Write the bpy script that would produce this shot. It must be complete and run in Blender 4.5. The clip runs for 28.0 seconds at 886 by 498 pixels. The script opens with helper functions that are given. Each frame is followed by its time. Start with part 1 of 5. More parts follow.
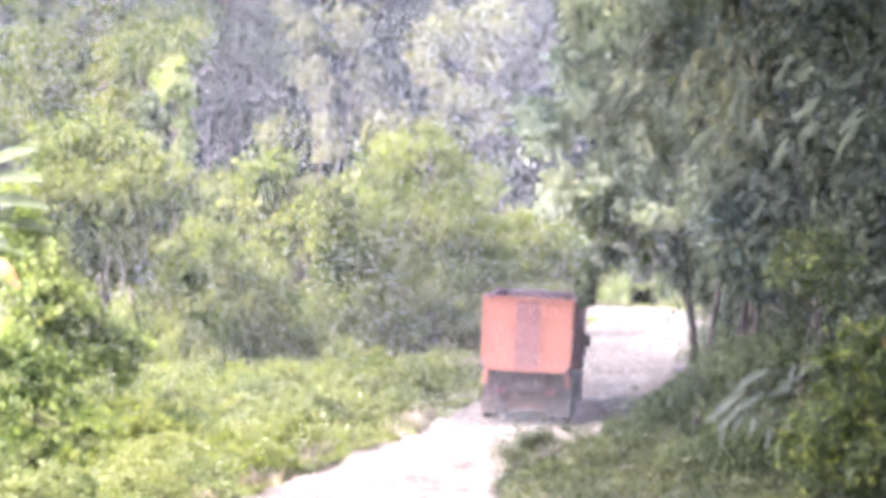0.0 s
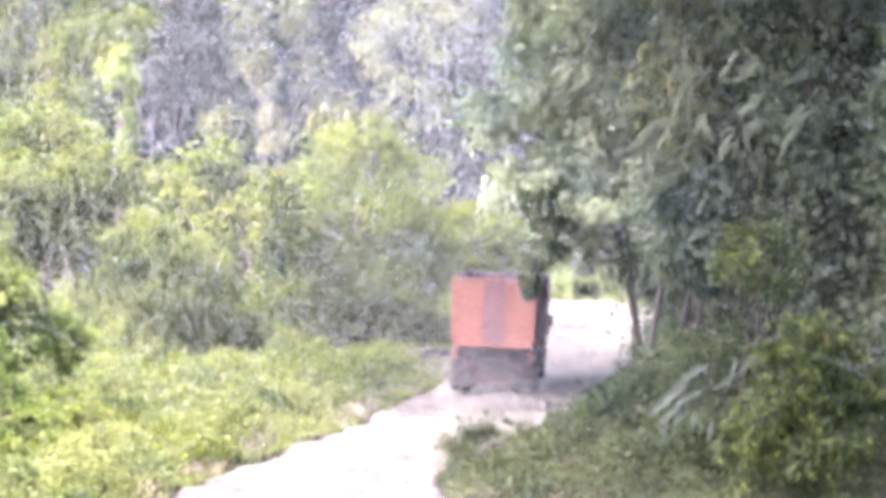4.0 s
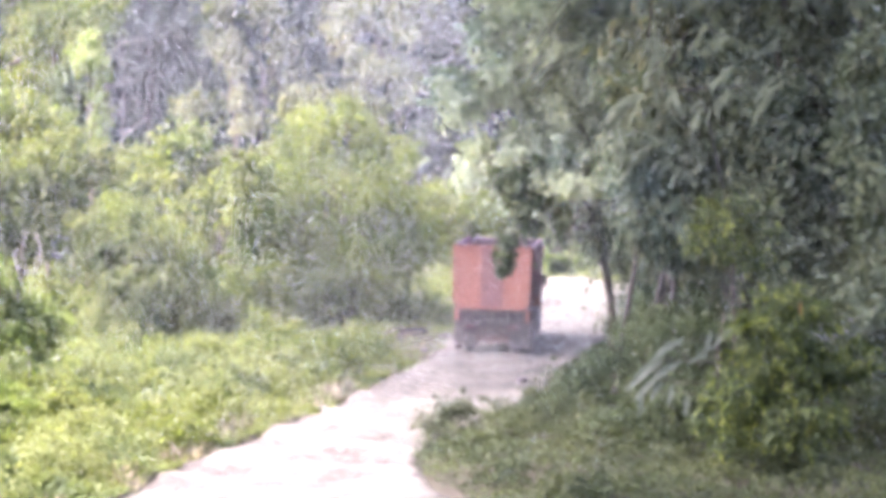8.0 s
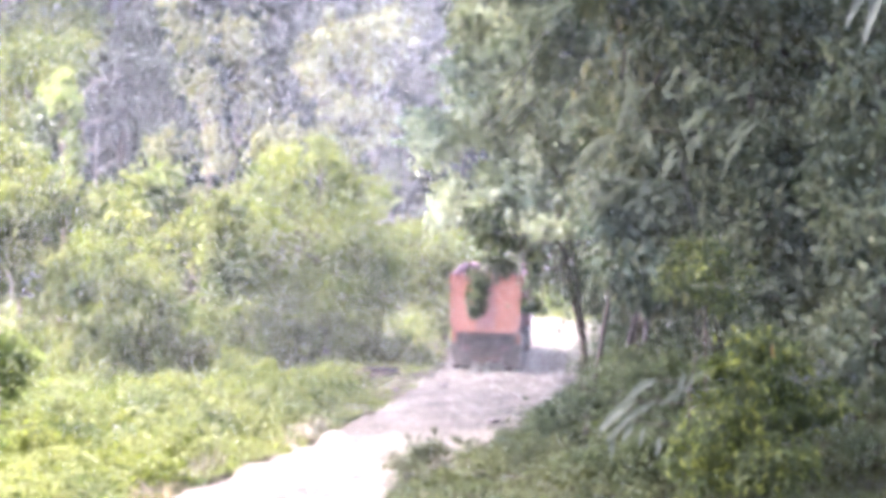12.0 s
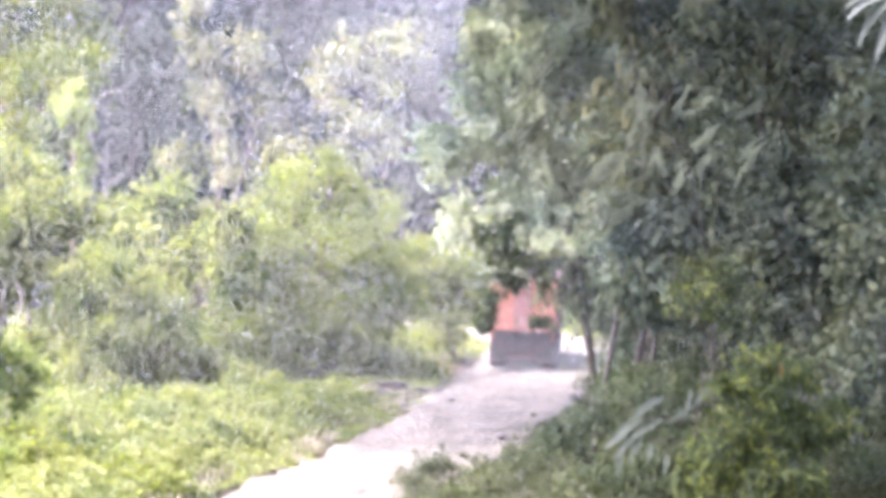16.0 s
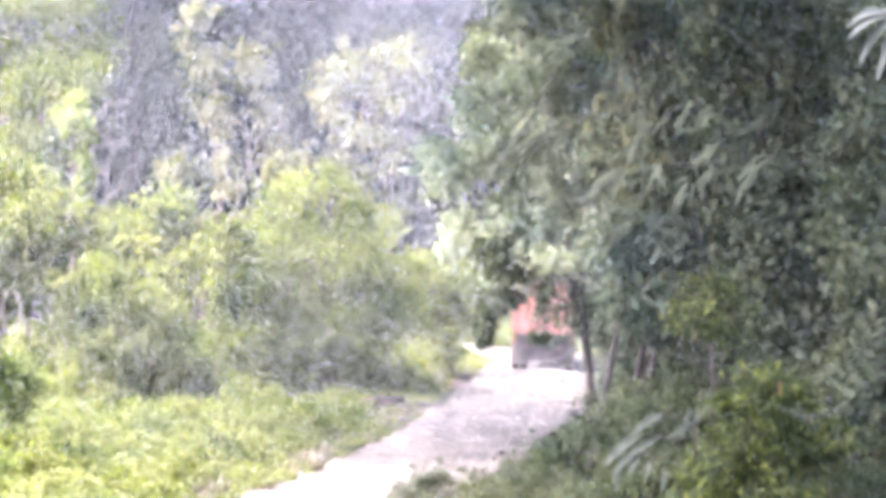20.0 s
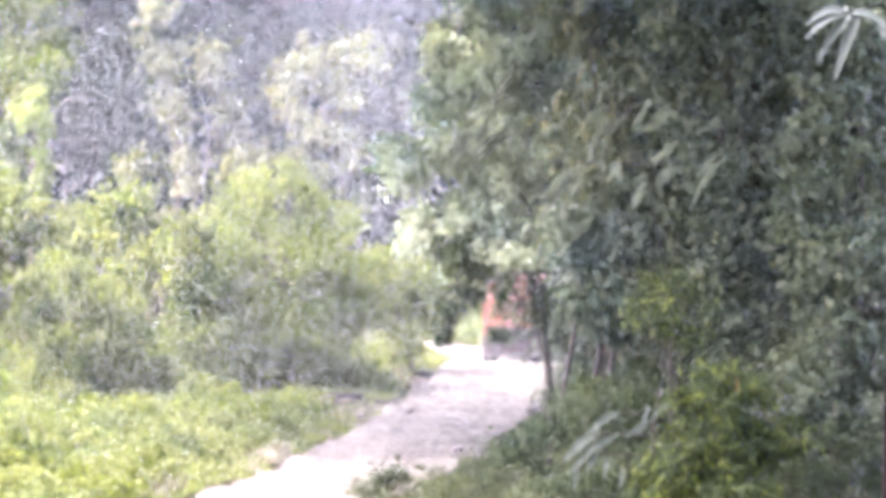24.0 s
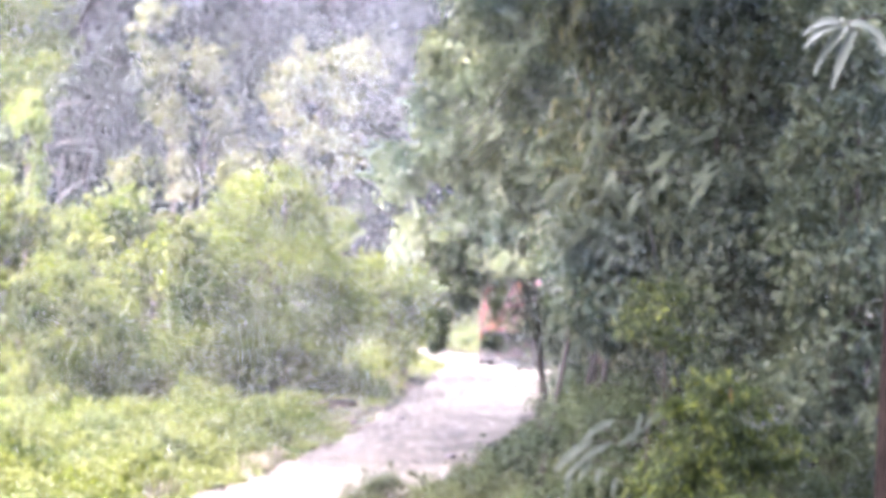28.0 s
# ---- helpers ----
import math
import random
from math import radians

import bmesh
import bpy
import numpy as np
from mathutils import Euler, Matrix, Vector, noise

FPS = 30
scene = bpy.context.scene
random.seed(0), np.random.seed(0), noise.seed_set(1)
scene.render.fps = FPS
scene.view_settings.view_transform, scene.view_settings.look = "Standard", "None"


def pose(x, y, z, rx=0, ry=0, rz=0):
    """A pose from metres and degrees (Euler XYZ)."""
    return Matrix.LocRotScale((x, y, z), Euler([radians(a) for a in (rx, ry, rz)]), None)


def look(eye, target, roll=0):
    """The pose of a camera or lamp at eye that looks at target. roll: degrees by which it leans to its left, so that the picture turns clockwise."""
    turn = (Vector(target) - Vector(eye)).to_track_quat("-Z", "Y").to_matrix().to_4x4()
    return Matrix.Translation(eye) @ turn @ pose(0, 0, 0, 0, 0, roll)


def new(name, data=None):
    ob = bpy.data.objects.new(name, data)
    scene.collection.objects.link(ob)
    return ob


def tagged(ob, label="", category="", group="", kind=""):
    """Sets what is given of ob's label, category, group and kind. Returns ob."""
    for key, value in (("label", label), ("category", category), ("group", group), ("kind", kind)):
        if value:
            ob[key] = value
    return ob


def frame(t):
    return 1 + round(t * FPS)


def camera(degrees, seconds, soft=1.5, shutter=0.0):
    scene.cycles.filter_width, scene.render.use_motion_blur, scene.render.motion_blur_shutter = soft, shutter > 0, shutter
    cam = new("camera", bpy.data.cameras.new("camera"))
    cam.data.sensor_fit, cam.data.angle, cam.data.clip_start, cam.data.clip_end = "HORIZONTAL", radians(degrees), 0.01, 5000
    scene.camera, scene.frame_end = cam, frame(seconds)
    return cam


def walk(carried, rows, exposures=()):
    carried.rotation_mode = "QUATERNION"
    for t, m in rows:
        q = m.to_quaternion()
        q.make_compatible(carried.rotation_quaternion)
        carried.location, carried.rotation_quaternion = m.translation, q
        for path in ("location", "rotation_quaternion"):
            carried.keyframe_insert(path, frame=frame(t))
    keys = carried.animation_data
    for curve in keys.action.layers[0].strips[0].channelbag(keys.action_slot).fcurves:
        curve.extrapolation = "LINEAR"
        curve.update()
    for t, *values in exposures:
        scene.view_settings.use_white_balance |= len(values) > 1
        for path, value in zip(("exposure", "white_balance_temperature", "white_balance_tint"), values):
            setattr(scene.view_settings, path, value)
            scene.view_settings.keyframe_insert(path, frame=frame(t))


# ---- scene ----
# ---- camera ----
cam = camera(20.0, 28.0, soft=5.0)
EYE = 7.4
ROWS = [
    (0.0, 0.000, -2.576, 0.000), (0.5, 0.189, -2.807, 0.164), (1.0, 0.096, -2.620, 0.277),
    (1.5, -0.120, -2.405, 0.248), (2.0, -1.065, -2.269, -0.114), (2.5, -1.248, -2.463, -0.235),
    (4.5, -1.241, -2.753, -0.675), (5.0, -1.605, -2.691, -0.303), (5.5, -1.662, -2.463, 0.053),
    (6.0, -1.779, -2.466, 0.150), (6.5, -2.076, -2.738, 0.215), (7.0, -2.205, -2.973, 0.330),
    (7.5, -2.074, -3.087, 0.421), (8.0, -1.903, -3.231, 0.482), (8.5, -1.895, -3.142, 0.537),
    (9.0, -0.859, -3.151, 0.807), (9.5, -1.051, -3.162, 0.900), (10.0, -1.867, -2.991, 0.938),
    (10.5, -2.663, -2.827, 0.861), (11.0, -2.782, -2.854, 0.777), (11.5, -2.713, -2.425, 0.313),
    (12.0, -2.510, -2.321, 0.144), (12.5, -2.208, -2.125, 0.149), (13.0, -1.971, -1.980, 0.064),
    (13.5, -2.090, -1.753, 0.149), (15.5, -2.217, -1.787, -0.270), (16.0, -2.275, -1.976, -0.465),
    (16.5, -2.435, -1.468, -0.485), (17.0, -2.529, -0.848, -0.623), (17.5, -2.624, -0.806, -0.616),
    (18.0, -2.376, -1.141, -0.787), (18.5, -2.293, -1.089, -0.814), (19.0, -2.276, -1.099, -0.871),
    (19.5, -2.312, -1.290, -0.917), (20.0, -2.262, -1.641, -0.970), (20.5, -2.300, -1.714, -0.901),
    (21.0, -2.177, -1.749, -0.867), (21.5, -2.159, -1.671, -0.888), (22.0, -2.929, -1.638, -0.911),
    (22.5, -3.318, -1.599, -0.949), (24.5, -3.166, -1.704, -1.183), (25.0, -3.188, -1.654, -1.160),
    (25.5, -3.301, -1.581, -1.297), (26.0, -3.255, -1.068, -1.259), (26.5, -3.091, -0.897, -1.183),
    (27.0, -3.003, -0.869, -1.162), (27.5, -3.163, -1.198, -1.573), (28.0, -3.298, -1.527, -1.712),
]
walk(cam, [(t, pose(0, 0, EYE, 90 + pitch, roll, yaw)) for t, yaw, pitch, roll in ROWS],
     exposures=[(t, stops + 0.13, 5130.0, 38.0) for t, stops in ((0.0, 4.33), (2.0, 4.44), (6.0, 4.40), (8.0, 4.24), (11.0, 4.26), (12.0, 4.48), (13.0, 4.56), (16.0, 4.47), (17.0, 4.55), (20.0, 4.53), (25.0, 4.48), (27.0, 4.58), (28.0, 4.52))])

# ---- world and sun ----
SUN_WAY = Vector((-0.53, -0.22, 0.82)).normalized()      # towards the sun: high, to the left and a little behind
world = bpy.data.worlds.new("sky")
scene.world = world
world.use_nodes = True
wn = world.node_tree.nodes
sky = wn.new("ShaderNodeTexSky")
sky.sky_type = "NISHITA"
sky.sun_disc = False
sky.sun_elevation = math.asin(SUN_WAY.z)
sky.sun_rotation = math.atan2(SUN_WAY.x, SUN_WAY.y)
sky.dust_density, sky.air_density, sky.ozone_density = 8.0, 0.7, 0.3
wn["Background"].inputs["Strength"].default_value = 0.15
world.node_tree.links.new(sky.outputs["Color"], wn["Background"].inputs["Color"])
sun = new("sun", bpy.data.lights.new("sun", "SUN"))
sun.data.energy, sun.data.angle, sun.data.color = 0.8, radians(8.0), (1.0, 0.95, 0.86)
sun.matrix_world = look(SUN_WAY * 60, (0, 0, 0))


# ---- materials ----
def nodes_of(name):
    m = bpy.data.materials.new(name)
    m.use_nodes = True
    return m, m.node_tree.nodes, m.node_tree.links, m.node_tree.nodes["Principled BSDF"]


def noise_mix(nodes, links, scale, detail, a, b, lo=0.35, hi=0.65, coord="Object", rough=0.6):
    """A colour that wanders from a to b over the surface; returns the colour socket and the noise socket."""
    tc, n, r = nodes.new("ShaderNodeTexCoord"), nodes.new("ShaderNodeTexNoise"), nodes.new("ShaderNodeValToRGB")
    n.inputs["Scale"].default_value, n.inputs["Detail"].default_value = scale, detail
    n.inputs["Roughness"].default_value = rough
    r.color_ramp.elements[0].position, r.color_ramp.elements[1].position = lo, hi
    r.color_ramp.elements[0].color, r.color_ramp.elements[1].color = (*a, 1), (*b, 1)
    links.new(tc.outputs[coord], n.inputs["Vector"])
    links.new(n.outputs["Fac"], r.inputs["Fac"])
    return r.outputs["Color"], n.outputs["Fac"]


def mixed(nodes, links, fac, a, b, kind="MIX"):
    m = nodes.new("ShaderNodeMix")
    m.data_type, m.blend_type = "RGBA", kind
    for sock, v in ((m.inputs[0], fac), (m.inputs[6], a), (m.inputs[7], b)):
        if isinstance(v, bpy.types.NodeSocket):
            links.new(v, sock)
        elif isinstance(v, (int, float)):
            sock.default_value = v
        else:
            sock.default_value = (*v, 1)
    return m.outputs[2]


def bumped(nodes, links, bsdf, fac, strength, distance):
    b = nodes.new("ShaderNodeBump")
    b.inputs["Strength"].default_value, b.inputs["Distance"].default_value = strength, distance
    links.new(fac, b.inputs["Height"])
    links.new(b.outputs["Normal"], bsdf.inputs["Normal"])


def leaf_material(name, dark, light, yellow, translucent=0.35, rough=0.45, patch=0.5, shine=(1.2, 1.25, 0.75), gloss=0.12):
    """Leaves: each leaf has its own tone, and tones drift from patch to patch; light shines through."""
    m, nodes, links, bsdf = nodes_of(name)
    geo, ramp = nodes.new("ShaderNodeNewGeometry"), nodes.new("ShaderNodeValToRGB")
    e = ramp.color_ramp.elements
    e[0].color, e[1].color = (*dark, 1), (*yellow, 1)
    e[1].position = 1.0
    mid = e.new(0.7)
    mid.color = (*light, 1)
    links.new(geo.outputs["Random Per Island"], ramp.inputs["Fac"])
    patch_col, fac = noise_mix(nodes, links, patch, 3, (0.6, 0.66, 0.7), (1.35, 1.25, 1.1))
    col = mixed(nodes, links, 1.0, ramp.outputs["Color"], patch_col, "MULTIPLY")
    tr, mix, out = nodes.new("ShaderNodeBsdfTranslucent"), nodes.new("ShaderNodeMixShader"), nodes["Material Output"]
    links.new(col, bsdf.inputs["Base Color"])
    links.new(mixed(nodes, links, 1.0, col, shine, "MULTIPLY"), tr.inputs["Color"])
    bsdf.inputs["Roughness"].default_value = rough
    bsdf.inputs["Specular IOR Level"].default_value = gloss
    mix.inputs[0].default_value = translucent
    links.new(bsdf.outputs[0], mix.inputs[1])
    links.new(tr.outputs[0], mix.inputs[2])
    links.new(mix.outputs[0], out.inputs["Surface"])
    return m


LEAF_DARK = leaf_material("leaf_dark", (0.0804, 0.1019, 0.0623), (0.1030, 0.1264, 0.0753), (0.1450, 0.1578, 0.0921), 0.3, 0.6)
LEAF_TEAL = leaf_material("leaf_teal", (0.2253, 0.2666, 0.1595), (0.2865, 0.3297, 0.1950), (0.3839, 0.4172, 0.2295), 0.3, 0.5)
# deep shade of the forest recess put into the leaf colour, near black
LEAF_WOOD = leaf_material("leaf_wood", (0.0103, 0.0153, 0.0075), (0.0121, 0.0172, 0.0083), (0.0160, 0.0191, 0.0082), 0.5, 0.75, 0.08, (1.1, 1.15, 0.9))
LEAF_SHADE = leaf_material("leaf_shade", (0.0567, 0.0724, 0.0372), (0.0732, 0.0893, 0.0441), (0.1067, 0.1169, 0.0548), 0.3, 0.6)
# darker copy of LEAF_DARK; on the drooping boughs it stands in for shade
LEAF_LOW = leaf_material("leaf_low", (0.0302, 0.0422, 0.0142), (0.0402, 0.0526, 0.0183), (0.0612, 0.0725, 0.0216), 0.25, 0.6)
LEAF_LONG = leaf_material("leaf_long", (0.0536, 0.0713, 0.0360), (0.0771, 0.0937, 0.0436), (0.1401, 0.1363, 0.0562), 0.3, 0.5)
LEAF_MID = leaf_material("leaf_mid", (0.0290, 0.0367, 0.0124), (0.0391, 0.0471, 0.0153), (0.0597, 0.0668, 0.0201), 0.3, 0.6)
# brighter copy of LEAF_MID; sunlit sprays are put into the leaf tones
LEAF_SUNNY = leaf_material("leaf_sunny", (0.0282, 0.0369, 0.0120), (0.0454, 0.0592, 0.0158), (0.1420, 0.1639, 0.0263), 0.35, 0.6)
LEAF_LIGHT = leaf_material("leaf_light", (0.0656, 0.0822, 0.0139), (0.0847, 0.1003, 0.0176), (0.0946, 0.1035, 0.0244), 0.6, 0.65)
LEAF_OLIVE = leaf_material("leaf_olive", (0.0739, 0.0937, 0.0143), (0.0944, 0.1147, 0.0188), (0.1095, 0.1188, 0.0268), 0.6, 0.65)
LEAF_PALE = leaf_material("leaf_pale", (0.0568, 0.0627, 0.0149), (0.0733, 0.0800, 0.0191), (0.0754, 0.0759, 0.0205), 0.4, 0.4, 0.5, (1.1, 1.15, 0.85))
LEAF_VIVID = leaf_material("leaf_vivid", (0.0805, 0.1071, 0.0188), (0.1016, 0.1312, 0.0250), (0.1327, 0.1564, 0.0351), 0.5, 0.65)
LEAF_WEED = leaf_material("leaf_weed", (0.0696, 0.0833, 0.0242), (0.0894, 0.1035, 0.0297), (0.1009, 0.1086, 0.0394), 0.5, 0.7, 0.35)
LEAF_DRY = leaf_material("leaf_dry", (0.1206, 0.1060, 0.0746), (0.1614, 0.1434, 0.1019), (0.2034, 0.1866, 0.1305), 0.4, 0.8)
LEAF_EDGE = leaf_material("leaf_edge", (0.0436, 0.0568, 0.0062), (0.0562, 0.0693, 0.0056), (0.0779, 0.0835, 0.0066), 0.5, 0.7)
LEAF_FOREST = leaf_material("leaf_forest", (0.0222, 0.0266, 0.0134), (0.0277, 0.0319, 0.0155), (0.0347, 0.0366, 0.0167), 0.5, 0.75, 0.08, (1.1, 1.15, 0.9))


def surface(name, a, b, scale, rough, bump=0.3, distance=0.02, metal=0.0, c=None, fine=6.0, gloss=0.12):
    m, nodes, links, bsdf = nodes_of(name)
    col, fac = noise_mix(nodes, links, scale, 5, a, b)
    col2, fac2 = noise_mix(nodes, links, scale * fine, 4, (0.78, 0.78, 0.78), (1.15, 1.15, 1.15))
    col = mixed(nodes, links, 1.0, col, col2, "MULTIPLY")
    if c:
        _, f3 = noise_mix(nodes, links, scale * 0.37, 2, a, b)
        r = nodes.new("ShaderNodeValToRGB")
        r.color_ramp.elements[0].position, r.color_ramp.elements[1].position = 0.5, 0.68
        links.new(f3, r.inputs["Fac"])
        col = mixed(nodes, links, r.outputs["Color"], col, c)
    links.new(col, bsdf.inputs["Base Color"])
    bsdf.inputs["Roughness"].default_value, bsdf.inputs["Metallic"].default_value = rough, metal
    bsdf.inputs["Specular IOR Level"].default_value = gloss
    bumped(nodes, links, bsdf, fac2, bump, distance)
    return m


BARK = surface("bark", (0.0320, 0.0247, 0.0160), (0.0720, 0.0570, 0.0360), 4.0, 0.85, 0.8, 0.03)
# near trunk's shade put into the bark colour; forest trunks use it too
BARK_SHADED = surface("shaded_bark", (0.008, 0.006, 0.0038), (0.015, 0.0112, 0.007), 4.0, 0.9, 0.8, 0.03, gloss=0.02)
BARK_GREY = surface("grey_bark", (0.022, 0.019, 0.013), (0.04, 0.034, 0.025), 5.0, 0.85, 0.6, 0.02)
BARK_PALE = surface("bark_pale", (0.13, 0.112, 0.083), (0.21, 0.185, 0.14), 5.0, 0.8, 0.5, 0.02)
SOIL = surface("soil", (0.0374, 0.0266, 0.0144), (0.0259, 0.0302, 0.0115), 0.35, 0.95, 0.6, 0.06, 0, (0.036, 0.029, 0.016))
STONE = surface("stone", (0.0640, 0.0540, 0.0459), (0.1152, 0.0990, 0.0810), 3.0, 0.85, 0.5, 0.02)
ORANGE = surface("orange_paint", (0.128, 0.054, 0.029), (0.15, 0.066, 0.037), 1.2, 0.6, 0.05, 0.006, 0, (0.15, 0.07, 0.042))
MAUVE = surface("faded_red_paint", (0.08, 0.041, 0.031), (0.1, 0.053, 0.041), 1.5, 0.6, 0.05, 0.006, 0, (0.1, 0.064, 0.055))
BODY_IN = surface("worn_steel", (0.045, 0.034, 0.03), (0.08, 0.06, 0.05), 2.0, 0.6, 0.3, 0.01, 0.3)
# shade of the orange body sides, put into the paint as dark red-brown
SHADED_SIDE_PAINT = surface("shaded_red_brown_paint", (0.085, 0.042, 0.035), (0.125, 0.063, 0.052), 1.5, 0.65, 0.05, 0.006, 0, (0.16, 0.1, 0.085))
STEEL = surface("dusty_black_steel", (0.0299, 0.0225, 0.0169), (0.0499, 0.0382, 0.0277), 2.5, 0.7, 0.3, 0.01)
GUARD = surface("dusty_red_oxide", (0.0490, 0.0306, 0.0213), (0.0637, 0.0395, 0.0270), 2.0, 0.75, 0.2, 0.01)
RUBBER = surface("dusty_rubber", (0.0299, 0.0234, 0.0169), (0.0499, 0.0395, 0.0288), 3.0, 0.9, 0.4, 0.01)
REDLENS = surface("dusty_red_lens", (0.055, 0.022, 0.019), (0.075, 0.03, 0.026), 6.0, 0.3, 0.05, 0.005)
GREYPANEL = surface("dusty_light_panel", (0.5, 0.48, 0.45), (0.62, 0.6, 0.56), 3.0, 0.5, 0.1, 0.01)
BROWN_LEAF = surface("withered_leaf", (0.16, 0.075, 0.025), (0.23, 0.12, 0.045), 3.0, 0.8, 0.4, 0.01)


def gravel():
    """Pale trodden gravel: broad stains, metre-wide worn patches, and grit."""
    m, nodes, links, bsdf = nodes_of("road")
    col, _ = noise_mix(nodes, links, 0.22, 3, (0.064, 0.0570, 0.0375), (0.084, 0.0760, 0.0505))
    worn, f1 = noise_mix(nodes, links, 0.9, 4, (0.7, 0.68, 0.65), (1.22, 1.22, 1.22), 0.38, 0.6)
    grit, f2 = noise_mix(nodes, links, 7.0, 4, (0.72, 0.71, 0.69), (1.16, 1.16, 1.16))
    col = mixed(nodes, links, 1.0, mixed(nodes, links, 1.0, col, worn, "MULTIPLY"), grit, "MULTIPLY")
    links.new(col, bsdf.inputs["Base Color"])
    bsdf.inputs["Roughness"].default_value = 0.95
    bsdf.inputs["Specular IOR Level"].default_value = 0.08
    bumped(nodes, links, bsdf, f2, 1.0, 0.12)
    return m


ROAD = gravel()


def dust():
    """Pale flakes for the wheels' dust and the added haze, lit from either side."""
    m, nodes, links, bsdf = nodes_of("dust_and_veil")
    col, _ = noise_mix(nodes, links, 0.2, 2, (0.80, 0.80, 0.66), (0.87, 0.87, 0.73))
    tr, mix = nodes.new("ShaderNodeBsdfTranslucent"), nodes.new("ShaderNodeMixShader")
    links.new(col, bsdf.inputs["Base Color"])
    links.new(col, tr.inputs["Color"])
    bsdf.inputs["Roughness"].default_value, bsdf.inputs["Specular IOR Level"].default_value = 1.0, 0.0
    mix.inputs[0].default_value = 0.5
    links.new(bsdf.outputs[0], mix.inputs[1])
    links.new(tr.outputs[0], mix.inputs[2])
    links.new(mix.outputs[0], nodes["Material Output"].inputs["Surface"])
    return m


DUST_AND_VEIL = dust()


def glass():
    m, nodes, links, bsdf = nodes_of("glass")
    bsdf.inputs["Base Color"].default_value = (0.03, 0.035, 0.04, 1)
    bsdf.inputs["Roughness"].default_value = 0.08
    return m


GLASS = glass()


# ---- makers ----
def link_mesh(name, me, material, parent=None, label="", smooth=False):
    me.materials.append(material)
    if smooth:
        me.polygons.foreach_set("use_smooth", [True] * len(me.polygons))
    ob = new(name, me)
    if parent:
        ob.parent = parent
    return tagged(ob, label)


def part(name, bm, material, parent=None, label="", smooth=False):
    me = bpy.data.meshes.new(name)
    bm.to_mesh(me)
    bm.free()
    return link_mesh(name, me, material, parent, label, smooth)


def mesh_of(name, verts, faces):
    me = bpy.data.meshes.new(name)
    me.from_pydata(verts, [], faces)
    me.update()
    return me


def thing(name, label, category, at=(0, 0, 0), group="", kind=""):
    ob = new(name)
    ob.location = at
    return tagged(ob, label, category, group, kind)


def box(bm, x0, x1, y0, y1, z0, z1, bevel=0.0):
    r = bmesh.ops.create_cube(bm, size=1, matrix=Matrix.Translation(((x0 + x1) / 2, (y0 + y1) / 2, (z0 + z1) / 2)) @ Matrix.Diagonal((x1 - x0, y1 - y0, z1 - z0, 1)))
    if bevel:
        edges = list({e for v in r["verts"] for e in v.link_edges})
        bmesh.ops.bevel(bm, geom=edges, offset=bevel, segments=2, affect="EDGES")
    return bm


def tube(points, radii, sides=8):
    """A tapered tube along points, capped at its ends, as vertices and faces."""
    pts = [Vector([float(q) for q in p]) for p in points]
    verts, faces = [], []
    for i, p in enumerate(pts):
        way = (pts[min(i + 1, len(pts) - 1)] - pts[max(i - 1, 0)]).normalized()
        a = way.orthogonal().normalized()
        if i == 0:
            ref = a
        a = (ref - way * ref.dot(way)).normalized()
        b = way.cross(a)
        for k in range(sides):
            t = 2 * math.pi * k / sides
            verts.append(p + float(radii[i]) * (math.cos(t) * a + math.sin(t) * b))
    for i in range(len(pts) - 1):
        for k in range(sides):
            j = (k + 1) % sides
            faces.append((i * sides + k, i * sides + j, (i + 1) * sides + j, (i + 1) * sides + k))
    faces.append(tuple(range(sides))[::-1])
    faces.append(tuple(range((len(pts) - 1) * sides, len(pts) * sides)))
    return verts, faces


def bent(a, b, rng, wander=0.06, n=6):
    a, b = np.array(a, float), np.array(b, float)
    size = np.linalg.norm(b - a)
    out = []
    for i in range(n + 1):
        s = i / n
        out.append(a + (b - a) * s + rng.normal(0, wander * size, 3) * (0 < i < n) * 0.6)
    return out


def unit(v):
    return v / np.maximum(np.linalg.norm(v, axis=-1, keepdims=True), 1e-9)


def leaf_mesh(name, pos, way, nrm, length, width, curl=0.18):
    """Folded, drooping leaves, one island each; long ones have a bend at the widest place."""
    way = unit(way)
    nrm = unit(nrm - way * (nrm * way).sum(-1, keepdims=True))
    side = np.cross(way, nrm)
    n = len(pos)
    L, W = length[:, None], width[:, None]
    mid = pos + way * L * 0.45
    left, right, tip = mid + side * W * 0.5 + nrm * W * 0.16, mid - side * W * 0.5 + nrm * W * 0.16, pos + way * L - nrm * L * curl
    if float(length.mean()) > 0.42:
        v = np.stack([pos, left, mid - nrm * W * 0.02, right, tip], 1).astype(np.float32)
        tris = np.array([[0, 1, 2], [0, 2, 3], [1, 4, 2], [2, 4, 3]])
    else:
        v = np.stack([pos, left, tip, right], 1).astype(np.float32)
        tris = np.array([[0, 1, 2], [0, 2, 3]])
    f = np.arange(n)[:, None, None] * v.shape[1] + tris[None]
    return tri_mesh(name, v.reshape(-1, 3), f.reshape(-1, 3))


def tri_mesh(name, v, f):
    me = bpy.data.meshes.new(name)
    me.vertices.add(len(v))
    me.vertices.foreach_set("co", np.ascontiguousarray(v, np.float32).ravel())
    me.loops.add(len(f) * 3)
    me.loops.foreach_set("vertex_index", np.ascontiguousarray(f, np.int32).ravel())
    me.polygons.add(len(f))
    me.polygons.foreach_set("loop_start", np.arange(0, len(f) * 3, 3, dtype=np.int32))
    me.update(calc_edges=True)
    return me


